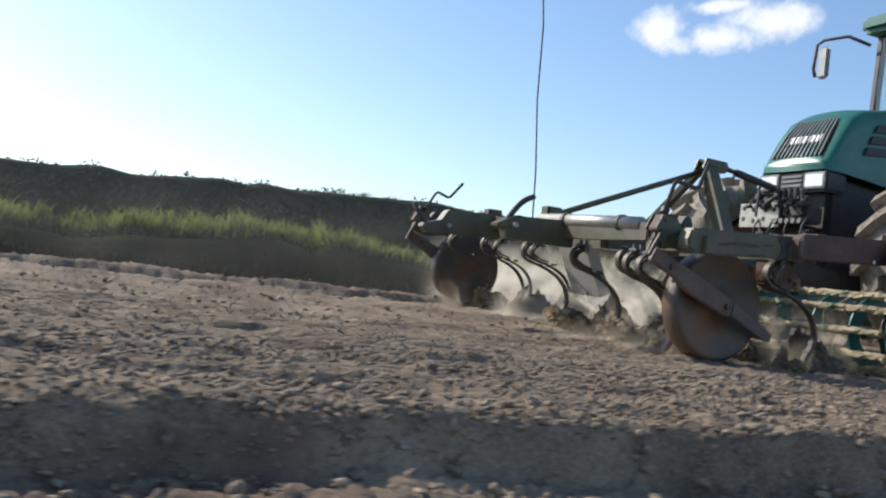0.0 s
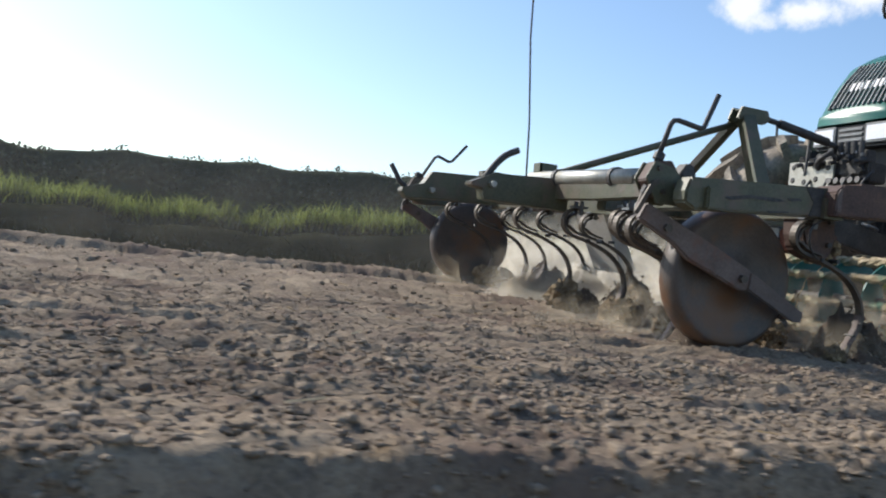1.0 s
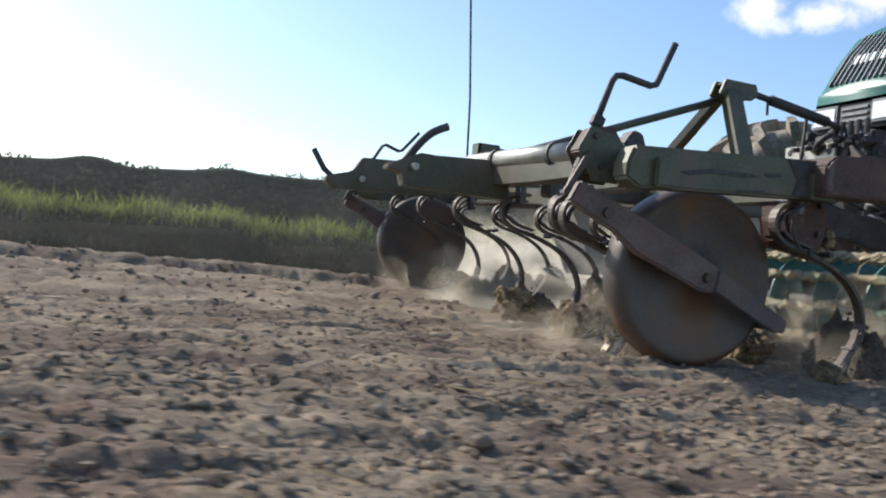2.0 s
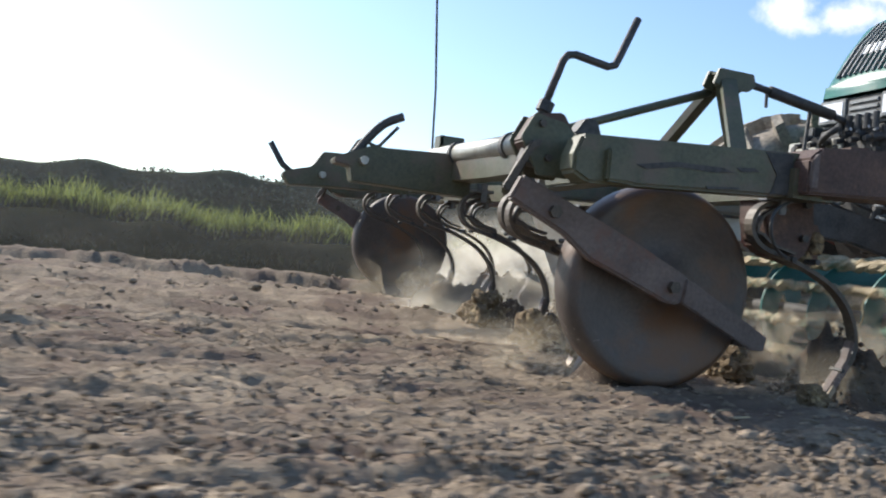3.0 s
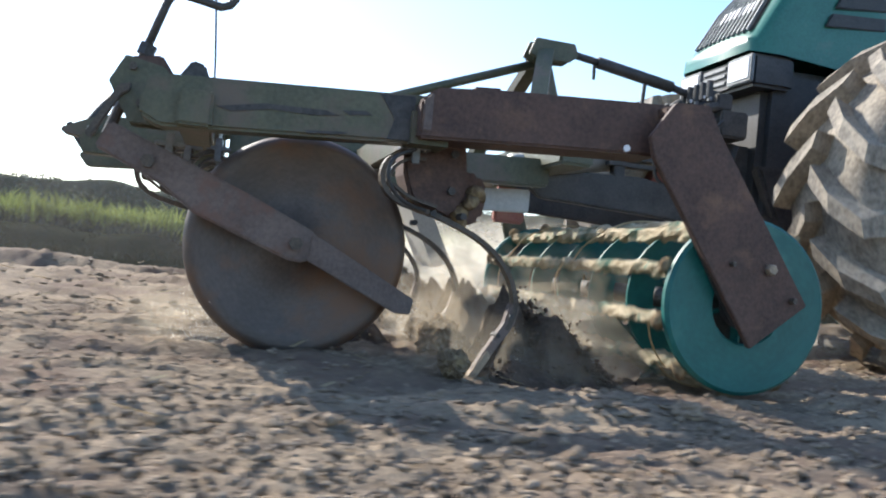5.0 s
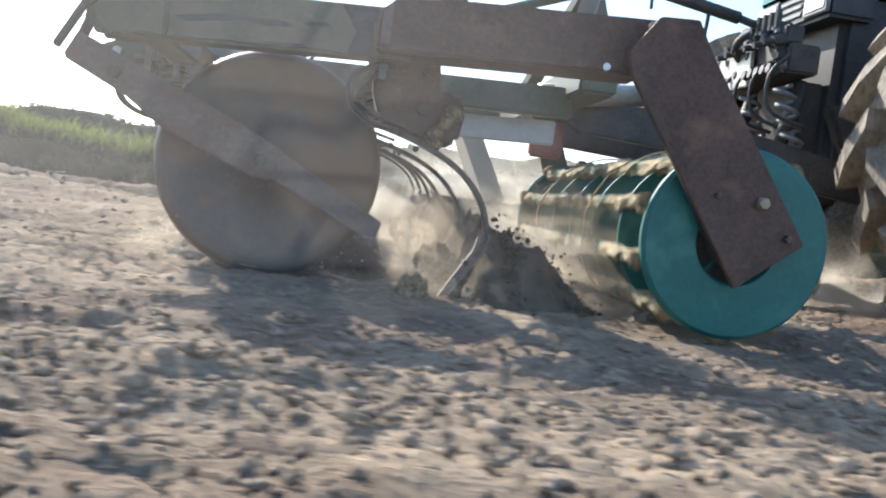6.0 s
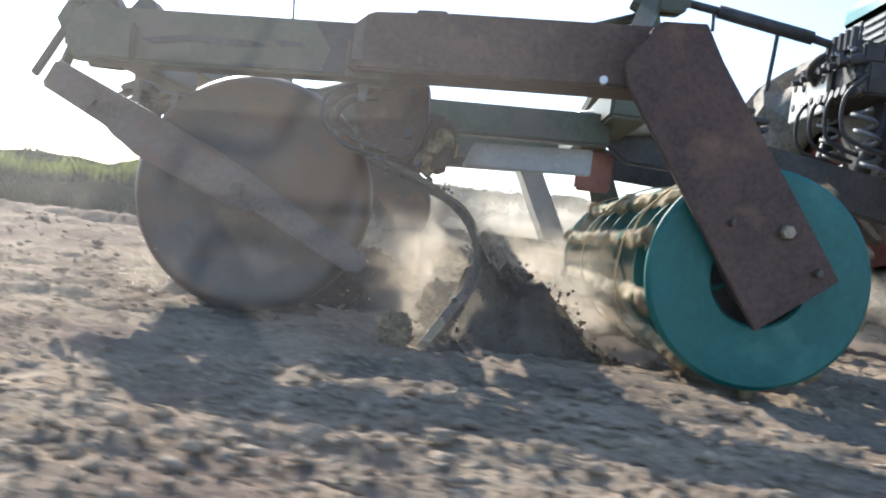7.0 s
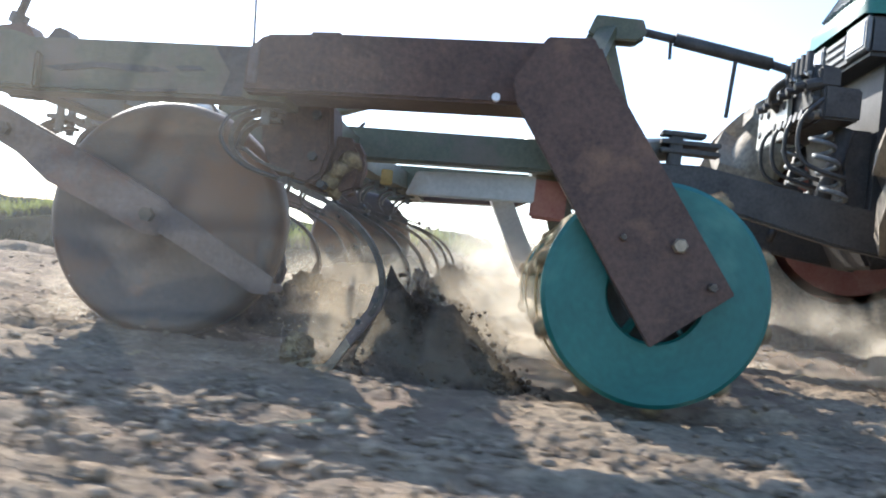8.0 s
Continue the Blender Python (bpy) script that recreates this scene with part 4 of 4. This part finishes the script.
def tractor():
    t = thing("tractor", "large dusty green farm tractor with black grille", "tractor")
    # bonnet: cross sections from the nose backwards
    rows = []
    for x, w, top, low in ((2.60, 0.38, 1.86, 1.78), (2.64, 0.425, 1.93, 1.77), (2.78, 0.435, 2.18, 1.77), (2.92, 0.43, 2.38, 1.76), (3.05, 0.43, 2.46, 1.75), (3.5, 0.45, 2.54, 1.7), (4.5, 0.5, 2.66, 1.68)):
        sec = []
        for u in np.linspace(-1, 1, 21):
            q = abs(u)
            if q > 0.62:
                k = (q - 0.62) / 0.38
                y, z = w * (0.96 + 0.04 * k), top - 0.10 - (top - 0.10 - low) * k if top - low > 0.12 else top - (top - low) * k
            else:
                k = q / 0.62
                y, z = w * 0.96 * math.sin(k * math.pi / 2), (top - 0.10 + 0.10 * math.cos(k * math.pi / 2) ** 0.7) if top - low > 0.12 else top
            sec.append((x, TY + math.copysign(y, u), z))
        rows.append(sec)
    bm, vs = loft(rows)
    bm.faces.new(vs[0])
    bm.faces.new(vs[-1][::-1])
    hood = part("bonnet", bm, GREEN, t, "rounded green bonnet", True)
    # grille of slats, leaning back
    lean = [(2.665, 1.925), (2.80, 2.17), (2.93, 2.345)]
    bm, vs = loft([[(x - 0.018, TY + y, z) for y in np.linspace(-w, w, 9)] for (x, z), w in zip(lean, (0.33, 0.31, 0.27))])
    bmesh.ops.solidify(bm, geom=list(bm.faces), thickness=0.015)
    grille = part("grille", bm, BLACK, hood, "black grille with slanting slats")
    for k in range(12):
        u = -0.9 + 1.8 * k / 11
        part("slat", flat([(x - 0.034, TY + u * w, z) for (x, z), w in zip(lean, (0.33, 0.31, 0.27))], 0.012, 0.02), GREY, grille)
    for k in range(5):
        y = TY + 0.17 - k * 0.085
        bm = prism([(2.715, 2.085), (2.755, 2.16), (2.77, 2.155), (2.73, 2.08)], y - 0.033, y + 0.028, 0.002)
        part("badge_bar", bm, WHITE, grille)
    for s in (-1, 1):
        for k in range(3):
            z = 1.98 + k * 0.12
            bm = prism([(3.06 + k * 0.06, z), (3.48, z + 0.03), (3.48, z + 0.11), (3.10 + k * 0.06, z + 0.085)], TY + s * 0.437 - 0.012, TY + s * 0.437 + 0.012, 0.006)
            part("side_vent", bm, BLACK, hood)
    # headlights under the nose
    bm = box(2.62, 2.9, TY - 0.42, TY + 0.42, 1.57, 1.765, 0.02)
    nose = part("nose_panel", bm, BLACK, t, "black nose panel")
    for s in (-1, 1):
        a, b = sorted((TY + s * 0.17, TY + s * 0.405))
        part("headlight", box(2.60, 2.64, a, b, 1.605, 1.75, 0.012), LAMP, nose, "clear rectangular headlight")
        part("headlight_frame", box(2.606, 2.63, a - 0.012, b + 0.012, 1.595, 1.76, 0.006), GREY, nose)
    for k in range(3):
        part("louvre", box(2.608, 2.63, TY - 0.13, TY + 0.13, 1.62 + k * 0.045, 1.645 + k * 0.045, 0.004), GREY, nose)
    part("engine_block", box(2.75, 4.6, TY - 0.36, TY + 0.36, 0.75, 1.72, 0.05), BLACK, t, "dark engine and frame")
    # front linkage with valve block
    bm = box(2.44, 2.62, TY - 0.42, TY + 0.36, 1.24, 1.40, 0.012)
    box(2.40, 2.45, TY - 0.36, TY + 0.30, 1.30, 1.46, 0.01, bm)
    link = part("valve_block", bm, DARK, t, "grey hydraulic valve block with ports")
    for k in range(6):
        y = TY - 0.37 + k * 0.125
        part("coupler", rod([(2.36, y, 1.40 + 0.02 * (k % 3)), (2.46, y, 1.43 + 0.02 * (k % 3))], 0.03, 10, rod([(2.31, y, 1.39), (2.37, y, 1.405)], 0.018, 8)), DARK, link)
        part("valve", box(2.42, 2.52, y - 0.03, y + 0.03, 1.40, 1.50 + 0.04 * (k % 2), 0.01), BLACK if k % 2 else DARK, link)
    plate = part("port_plate", box(2.365, 2.388, TY - 0.12, TY + 0.40, 1.19, 1.43, 0.006), TUBE, t, "pale grey steel plate with round ports")
    for k in range(8):
        y, z = TY - 0.06 + (k % 4) * 0.135, 1.255 + 0.11 * (k // 4) + 0.02 * (k % 2)
        part("port", lathe([(0.0005, -0.008), (0.018, -0.008), (0.024, -0.004), (0.028, 0.01)], 14, closed=False), BLACK, plate, at=(2.366, y, z)).rotation_euler = (0, 0, -math.pi / 2)
    part("elbow", rod(curve([(2.37, TY + 0.05, 1.36), (2.32, TY + 0.02, 1.40), (2.31, TY - 0.06, 1.45), (2.38, TY - 0.10, 1.50)], 4), 0.022, 10), DARK, plate, "", True)
    for k in range(5):
        y = TY - 0.40 + k * 0.075
        part("solenoid", rod([(2.40, y, 1.24), (2.34, y, 1.25)], 0.027, 10), BLACK, link)
        part("plug", rod([(2.36, y, 1.46), (2.36, y, 1.56)], 0.02, 8), BLACK, link)
        part("clip", box(2.352, 2.37, y - 0.02, y + 0.01, 1.44 + 0.02 * (k % 2), 1.465 + 0.02 * (k % 2), 0.003), LAMP if k % 2 else GREY, link)
    for k in range(9):
        y, z = TY - 0.36 + (k % 5) * 0.15, 1.265 + 0.07 * (k // 5)
        part("port", rod([(2.40, y, z), (2.45, y, z)], 0.02, 10), DARK if k % 2 else POINT, link)
    part("linkage", prism([(2.58, 1.24), (2.95, 1.24), (2.95, 0.58), (2.80, 0.55), (2.66, 0.80)], TY - 0.24, TY + 0.24, 0.02), DARK, t, "dark front linkage carrier")
    for s in (-0.3, 0.3):
        part("lift_ram", rod([(2.60, TY + s, 1.22), (2.50, TY + s, 0.78)], 0.04, 12, rod([(2.50, TY + s, 0.80), (2.46, TY + s, 0.68)], 0.022, 10)), DARK, t, "dark lift ram", True)
        part("axle_casting", prism([(2.7, 1.1), (3.9, 1.15), (3.9, 0.75), (2.9, 0.7)], TY + s * 1.25 - 0.05, TY + s * 1.25 + 0.05, 0.02), DARK, t)
    part("top_link", rod([(1.56, 1.94, 1.65), (1.75, 1.945, 1.625)], 0.022, 10, rod([(1.75, 1.945, 1.625), (2.25, 1.96, 1.55)], 0.036, 12, rod([(2.25, 1.96, 1.55), (2.5, 1.98, 1.50)], 0.022, 10))), DARK, t, "dark threaded top link", True)
    part("linkage_pin", rod([(1.73, 1.945, 1.62), (1.735, 1.945, 1.52)], 0.01, 6), DARK, t)
    part("linkage_pin", rod([(2.07, 1.95, 1.57), (2.05, 1.95, 1.25)], 0.012, 6), DARK, t)
    for k in range(2):
        y = 1.72 + k * 0.42
        coil = [(2.45 + 0.05 * math.cos(a) + 0.004 * a, y + 0.05 * math.sin(a), 1.18 - a * 0.0125) for a in np.linspace(0, 26, 80)]
        part("coiled_hose", rod(coil, 0.013, 6), GREY, t, "grey coiled hydraulic hose", True)
    for k in range(4):
        y = 1.62 + k * 0.2
        part("hose", rod(curve([(2.42, y, 1.32), (2.33, y + 0.02, 1.2), (2.36, y + 0.03, 1.02), (2.56, y, 0.95)], 5), 0.011, 7), BLACK, t, "", True)
    # cab
    cab = part("cab_floor", box(4.5, 6.3, TY - 0.85, TY + 0.85, 1.5, 2.35, 0.05), GREEN, t, "green cab base")
    for x0 in (4.55, 6.1):
        for s in (-1, 1):
            a, b = sorted((TY + s * 0.85, TY + s * 0.77))
            part("pillar", prism([(x0, 2.3), (x0 + 0.1, 2.3), (x0 + 0.16, 3.76), (x0 + 0.06, 3.76)], a, b, 0.015), BLACK, cab, "black cab pillar")
    part("cab_roof", box(4.4, 6.35, TY - 0.95, TY + 0.95, 3.75, 3.95, 0.06), GREEN, cab, "green cab roof")
    part("windscreen", box(4.59, 4.60, TY - 0.77, TY + 0.77, 2.35, 3.75, 0), GLASS, cab)
    for s in (-1, 1):
        part("side_window", box(4.65, 6.1, TY + s * 0.81 - 0.004, TY + s * 0.81 + 0.004, 2.35, 3.75, 0), GLASS, cab)
        y1 = TY + s * 1.44
        bm = rod([(4.5, TY + s * 0.85, 3.62), (4.42, TY + s * 1.1, 3.76), (4.36, TY + s * 1.4, 3.76), (4.35, TY + s * 1.5, 3.72), (4.35, TY + s * 1.53, 3.42), (4.36, TY + s * 1.5, 3.32)], 0.02, 8)
        arm = part("mirror_arm", bm, BLACK, cab, "", True)
        bm = box(4.33, 4.40, y1 - 0.14, y1 + 0.04, 3.27, 3.68, 0.04)
        part("mirror", bm, MIRROR, arm, "pale grey rounded mirror housing")
    part("exhaust", rod([(4.45, TY - 0.72, 2.3), (4.45, TY - 0.72, 3.6)], 0.06, 14), DARK, t, "", True)
    wheels = [(tractor_wheel(t, 3.43, TY - 1.2, 0.93, 0.66, -1), 0.93), (tractor_wheel(t, 3.15, TY + 1.25, 0.93, 0.68, 1), 0.93),
              (tractor_wheel(t, 6.3, TY - 1.0, 1.1, 0.7, -1), 1.1), (tractor_wheel(t, 6.3, TY + 1.0, 1.1, 0.7, 1), 1.1)]
    for x in (3.32, 6.3):
        part("axle", rod([(x, TY - 0.7, 0.92), (x, TY + 0.7, 0.92)], 0.12, 14), DARK, t, "", True)
    return t, wheels


# ---- soil thrown up by the tines ----
def heap(name, centres, count, mat, spread, label, low=0.004, big=0.02):
    """Lumps heaped round the tine points, higher just behind them."""
    pl, sz = [], []
    for cx, cy, h in centres:
        n = count
        u = RNG.uniform(0, 1, n)
        px = cx - 0.12 + 0.7 * u + RNG.normal(0, 0.03, n)
        py = cy + RNG.normal(0, spread, n)
        lump = 1 + 0.35 * lattice(px * 1.0, py * 1.0, 0.09, 51)
        prof = h * lump * rise(0, 1, np.minimum(u / 0.36, (1.05 - u) / 0.75)) * np.exp(-((py - cy) / (spread * 1.3)) ** 2)
        pz = swell(py) - 0.045 + prof * RNG.uniform(0.4, 1.0, n) ** 0.5
        pl.append(np.stack((px, py, pz), -1))
        sz.append(low + (big - low) * RNG.uniform(0, 1, n) ** 3)
    return tagged(lumps(name, np.concatenate(pl), np.concatenate(sz), mat, 1.0, small=True), label, "soil", kind="stuff")


def dust(name, puffs, label):
    """Clouds of single tiny flakes of dry soil."""
    pl, sz = [], []
    for (x, y, z), (sx, sy, sz_), n, size in puffs:
        p = RNG.normal(0, 1, (n, 3)) * (sx, sy, sz_) + (x, y, z)
        p[:, 2] = np.abs(p[:, 2]) * (1 + 0.5 * lattice(p[:, 0], p[:, 1] + p[:, 2], 0.13, 61))
        pl.append(p)
        sz.append(size * RNG.uniform(0.5, 1.3, n))
    p, s = np.concatenate(pl), np.concatenate(sz)
    a = RNG.normal(0, 1, (len(p), 3, 3))
    a /= np.linalg.norm(a, axis=-1, keepdims=True)
    v = p[:, None] + a * s[:, None, None]
    return tagged(from_arrays(name, v.reshape(-1, 3), np.arange(len(p) * 3).reshape(-1, 3), DUST), label, "dust", kind="stuff")


def dust_sheet(x0, x1, y, height, mat, k, billow=1.0, low=-0.03):
    """One billowing layer of drifting dust, in places painting in sun glare."""
    u, w = np.meshgrid(np.linspace(0, 1, 50), np.linspace(0, 1, 14), indexing="ij")
    x = x0 + (x1 - x0) * u
    z = float(swell(np.array([y]))[0]) + low + height * w
    py = y + billow * (0.12 * lattice(x + 3 * k, z, 0.35, 71) + 0.05 * lattice(x + 3 * k, z, 0.12, 72) + 0.15 * w * w)
    idx = np.arange(u.size).reshape(u.shape)
    f = np.stack((idx[:-1, :-1], idx[1:, :-1], idx[1:, 1:], idx[:-1, 1:]), -1).reshape(-1, 4)
    return tagged(from_arrays("dust_haze", np.stack((x, py, z), -1).reshape(-1, 3), f, mat, True), "pale haze of drifting dust, some of it standing in for sun glare", "dust", kind="stuff")


def mounds(centres):
    """The solid body of the soil that piles up round each tine."""
    vs, fs = [], []
    gx, gy = np.meshgrid(np.linspace(0, 1, 64), np.linspace(-1, 1, 48), indexing="ij")
    idx = np.arange(gx.size).reshape(gx.shape)
    f = np.stack((idx[:-1, :-1], idx[1:, :-1], idx[1:, 1:], idx[:-1, 1:]), -1).reshape(-1, 4)
    for k, (cx, cy, h) in enumerate(centres):
        x, y = cx - 0.12 + 0.7 * gx, cy + 0.26 * gy
        lump = 1 + 0.3 * lattice(x, y, 0.11, 51) + 0.22 * lattice(x, y, 0.045, 52) + 0.12 * lattice(x, y, 0.018, 53)
        z = h * lump * rise(0, 1, np.minimum(gx / 0.36, (1.05 - gx) / 0.75)) * np.exp(-(gy / 0.62) ** 2) - 0.06 + swell(y)
        vs.append(np.stack((x, y, z), -1).reshape(-1, 3))
        fs.append(f + k * gx.size)
    return tagged(from_arrays("soil_mounds", np.concatenate(vs), np.concatenate(fs), DAMP), "dark soil piled up behind the tines", "soil", kind="stuff")


def clumps(centres):
    """Tumbling clumps of soil and roots, one before each tine."""
    for k, (cx, cy, h) in enumerate(centres):
        size = 0.085 + 0.03 * ((k * 7) % 5) / 4 if cy > 0 else 0.045
        bm = bmesh.new()
        bmesh.ops.create_icosphere(bm, subdivisions=4, radius=size)
        for v in bm.verts:
            p = v.co / size
            v.co *= 1 + 0.45 * noise.noise(p * 1.4 + Vector((k, 2, 5))) + 0.3 * noise.noise(p * 4 + Vector((2, k, 1))) + 0.2 * noise.noise(p * 9 + Vector((4, 1, k)))
            v.co.y *= 1.25
        ob = part("soil_clump", bm, CLUMP)
        tagged(ob, "brown clump of soil and straw rolled along by a tine", "clump", "clumps before the tines")
        x, y, z = cx + 0.02, cy - 0.03, size * 0.55 + tilt(cy)
        walk(ob, [(t, pose(x + rolled(t), y, z, 0, -140 * t - 50 * k, 0)) for t in [0.4 * i for i in range(21)]])


def thrown_soil():
    rear = [(0.6, y + 0.14, 0.29) for y in (-0.13, 0.62, 1.37, 2.12, 2.87, 3.62)]
    front = [(-0.02, y, 0.2) for y in (0.62, 1.20, 1.95, 2.70, 3.40)]
    rows = [mounds(rear + front + [(-0.22, 0.22, 0.17)])]
    rows.append(heap("turned_soil", rear, 2800, DAMP, 0.12, "dark damp soil heaped round the tine points", 0.003, 0.013))
    rows.append(heap("thrown_soil", front, 1500, DAMP, 0.12, "brown soil thrown up by the front tines", 0.002, 0.009))
    rows.append(heap("straw_litter", rear[1:] + front, 50, STRAW, 0.17, "pale straw and dust stirred up by the tines", 0.003, 0.008))
    puffs = [((x - 0.08, y, 0.0), (0.07, 0.08, 0.13), 2500, 0.002) for x, y, h in front]
    puffs += [((x + 0.3, y + 0.25, 0.0), (0.2, 0.16, 0.18), 500, 0.002) for x, y, h in front + rear[1:]]
    puffs += [((0.48, -0.2, 0.0), (0.10, 0.05, 0.06), 900, 0.0015), ((-0.36, 0.12, 0.0), (0.06, 0.05, 0.1), 1500, 0.002)]
    rows.append(dust("dust_cloud", puffs, "pale brown dust hanging round the working tines"))
    for k, (x0, x1, y, h, mat) in enumerate(((-0.1, 3.6, 4.7, 0.95, THICK_DUST), (-0.5, 2.2, 2.45, 0.45, THICK_DUST), (-0.75, 0.25, 1.0, 0.22, GOLD_DUST), (-0.62, 0.1, 0.32, 0.24, GOLD_DUST),
                                             (0.35, 1.5, 0.95, 0.40, THIN_DUST), (0.55, 1.5, 0.12, 0.36, THIN_DUST), (0.3, 1.1, -0.14, 0.26, GOLD_DUST), (-0.5, 0.1, 3.45, 0.35, GOLD_DUST), (1.7, 3.6, 1.5, 0.5, THIN_DUST), (0.2, 5.0, 5.7, 0.9, THICK_DUST), (0.15, 1.9, 1.72, 0.5, MIDDLE_DUST), (-7.5, 4.5, 6.4, 1.5, FAR_VEIL), (0.3, 1.3, 0.02, 0.5, BROWN_DUST), (0.2, 1.35, 0.5, 0.55, BROWN_DUST))):
        rows.append(dust_sheet(x0, x1, y, h, mat, k, 0.3 if mat in (BROWN_DUST, GOLD_DUST) else 1.0))
    # a thin cloud that rolls up beside the machine and then keeps with it: dust plus painted glare
    cloud_rows = [(0, 11), (3.6, 9), (5.0, 4.0), (5.8, 0.4), (6.3, 0.1), (8, 0)]
    for k, (x0, x1, y, h) in enumerate(((-2.4, 0.95, -0.62, 1.9), (-2.2, 0.85, -0.85, 1.8), (-2.4, 0.8, -1.08, 1.7), (-2.1, 1.2, -1.5, 0.46), (-1.8, 1.4, -1.85, 0.44))):
        ob = dust_sheet(x0, x1, y, h, HANGING_VEIL, 20 + k, 0.12, -0.3)
        walk(ob, [(t, pose(rolled(t) + d, 0, 0)) for t, d in cloud_rows])
    clumps([(x, y, h) for x, y, h in front] + [(0.56, 0.48, 0.2), (0.56, 1.23, 0.2), (0.56, 1.98, 0.2), (0.44, -0.17, 0.2)])
    for ob in rows:
        walk(ob, [(t, pose(rolled(t), 0, 0)) for t in (0, 2, 4, 6, 8)])


def motions():
    steps = [0.1 * k for k in range(81)]
    for ob in (CULTIVATOR, TRACTOR):
        walk(ob, [(t, pose(rolled(t), 0, 0)) for t in (0, 2, 4, 6, 8)])
    for ob, r in [(w, 0.363) for w in WHEELS] + [(ROLLER, 0.292)] + TRACTOR_WHEELS:
        c = ob.location.copy()
        walk(ob, [(t, pose(c.x, c.y, c.z, 0, math.degrees(rolled(t) / r), 0)) for t in steps])
    thrown_soil()


field()
surroundings()
cloud()
CULTIVATOR, WHEELS, ROLLER = cultivator()
TRACTOR, TRACTOR_WHEELS = tractor()
clods()
motions()
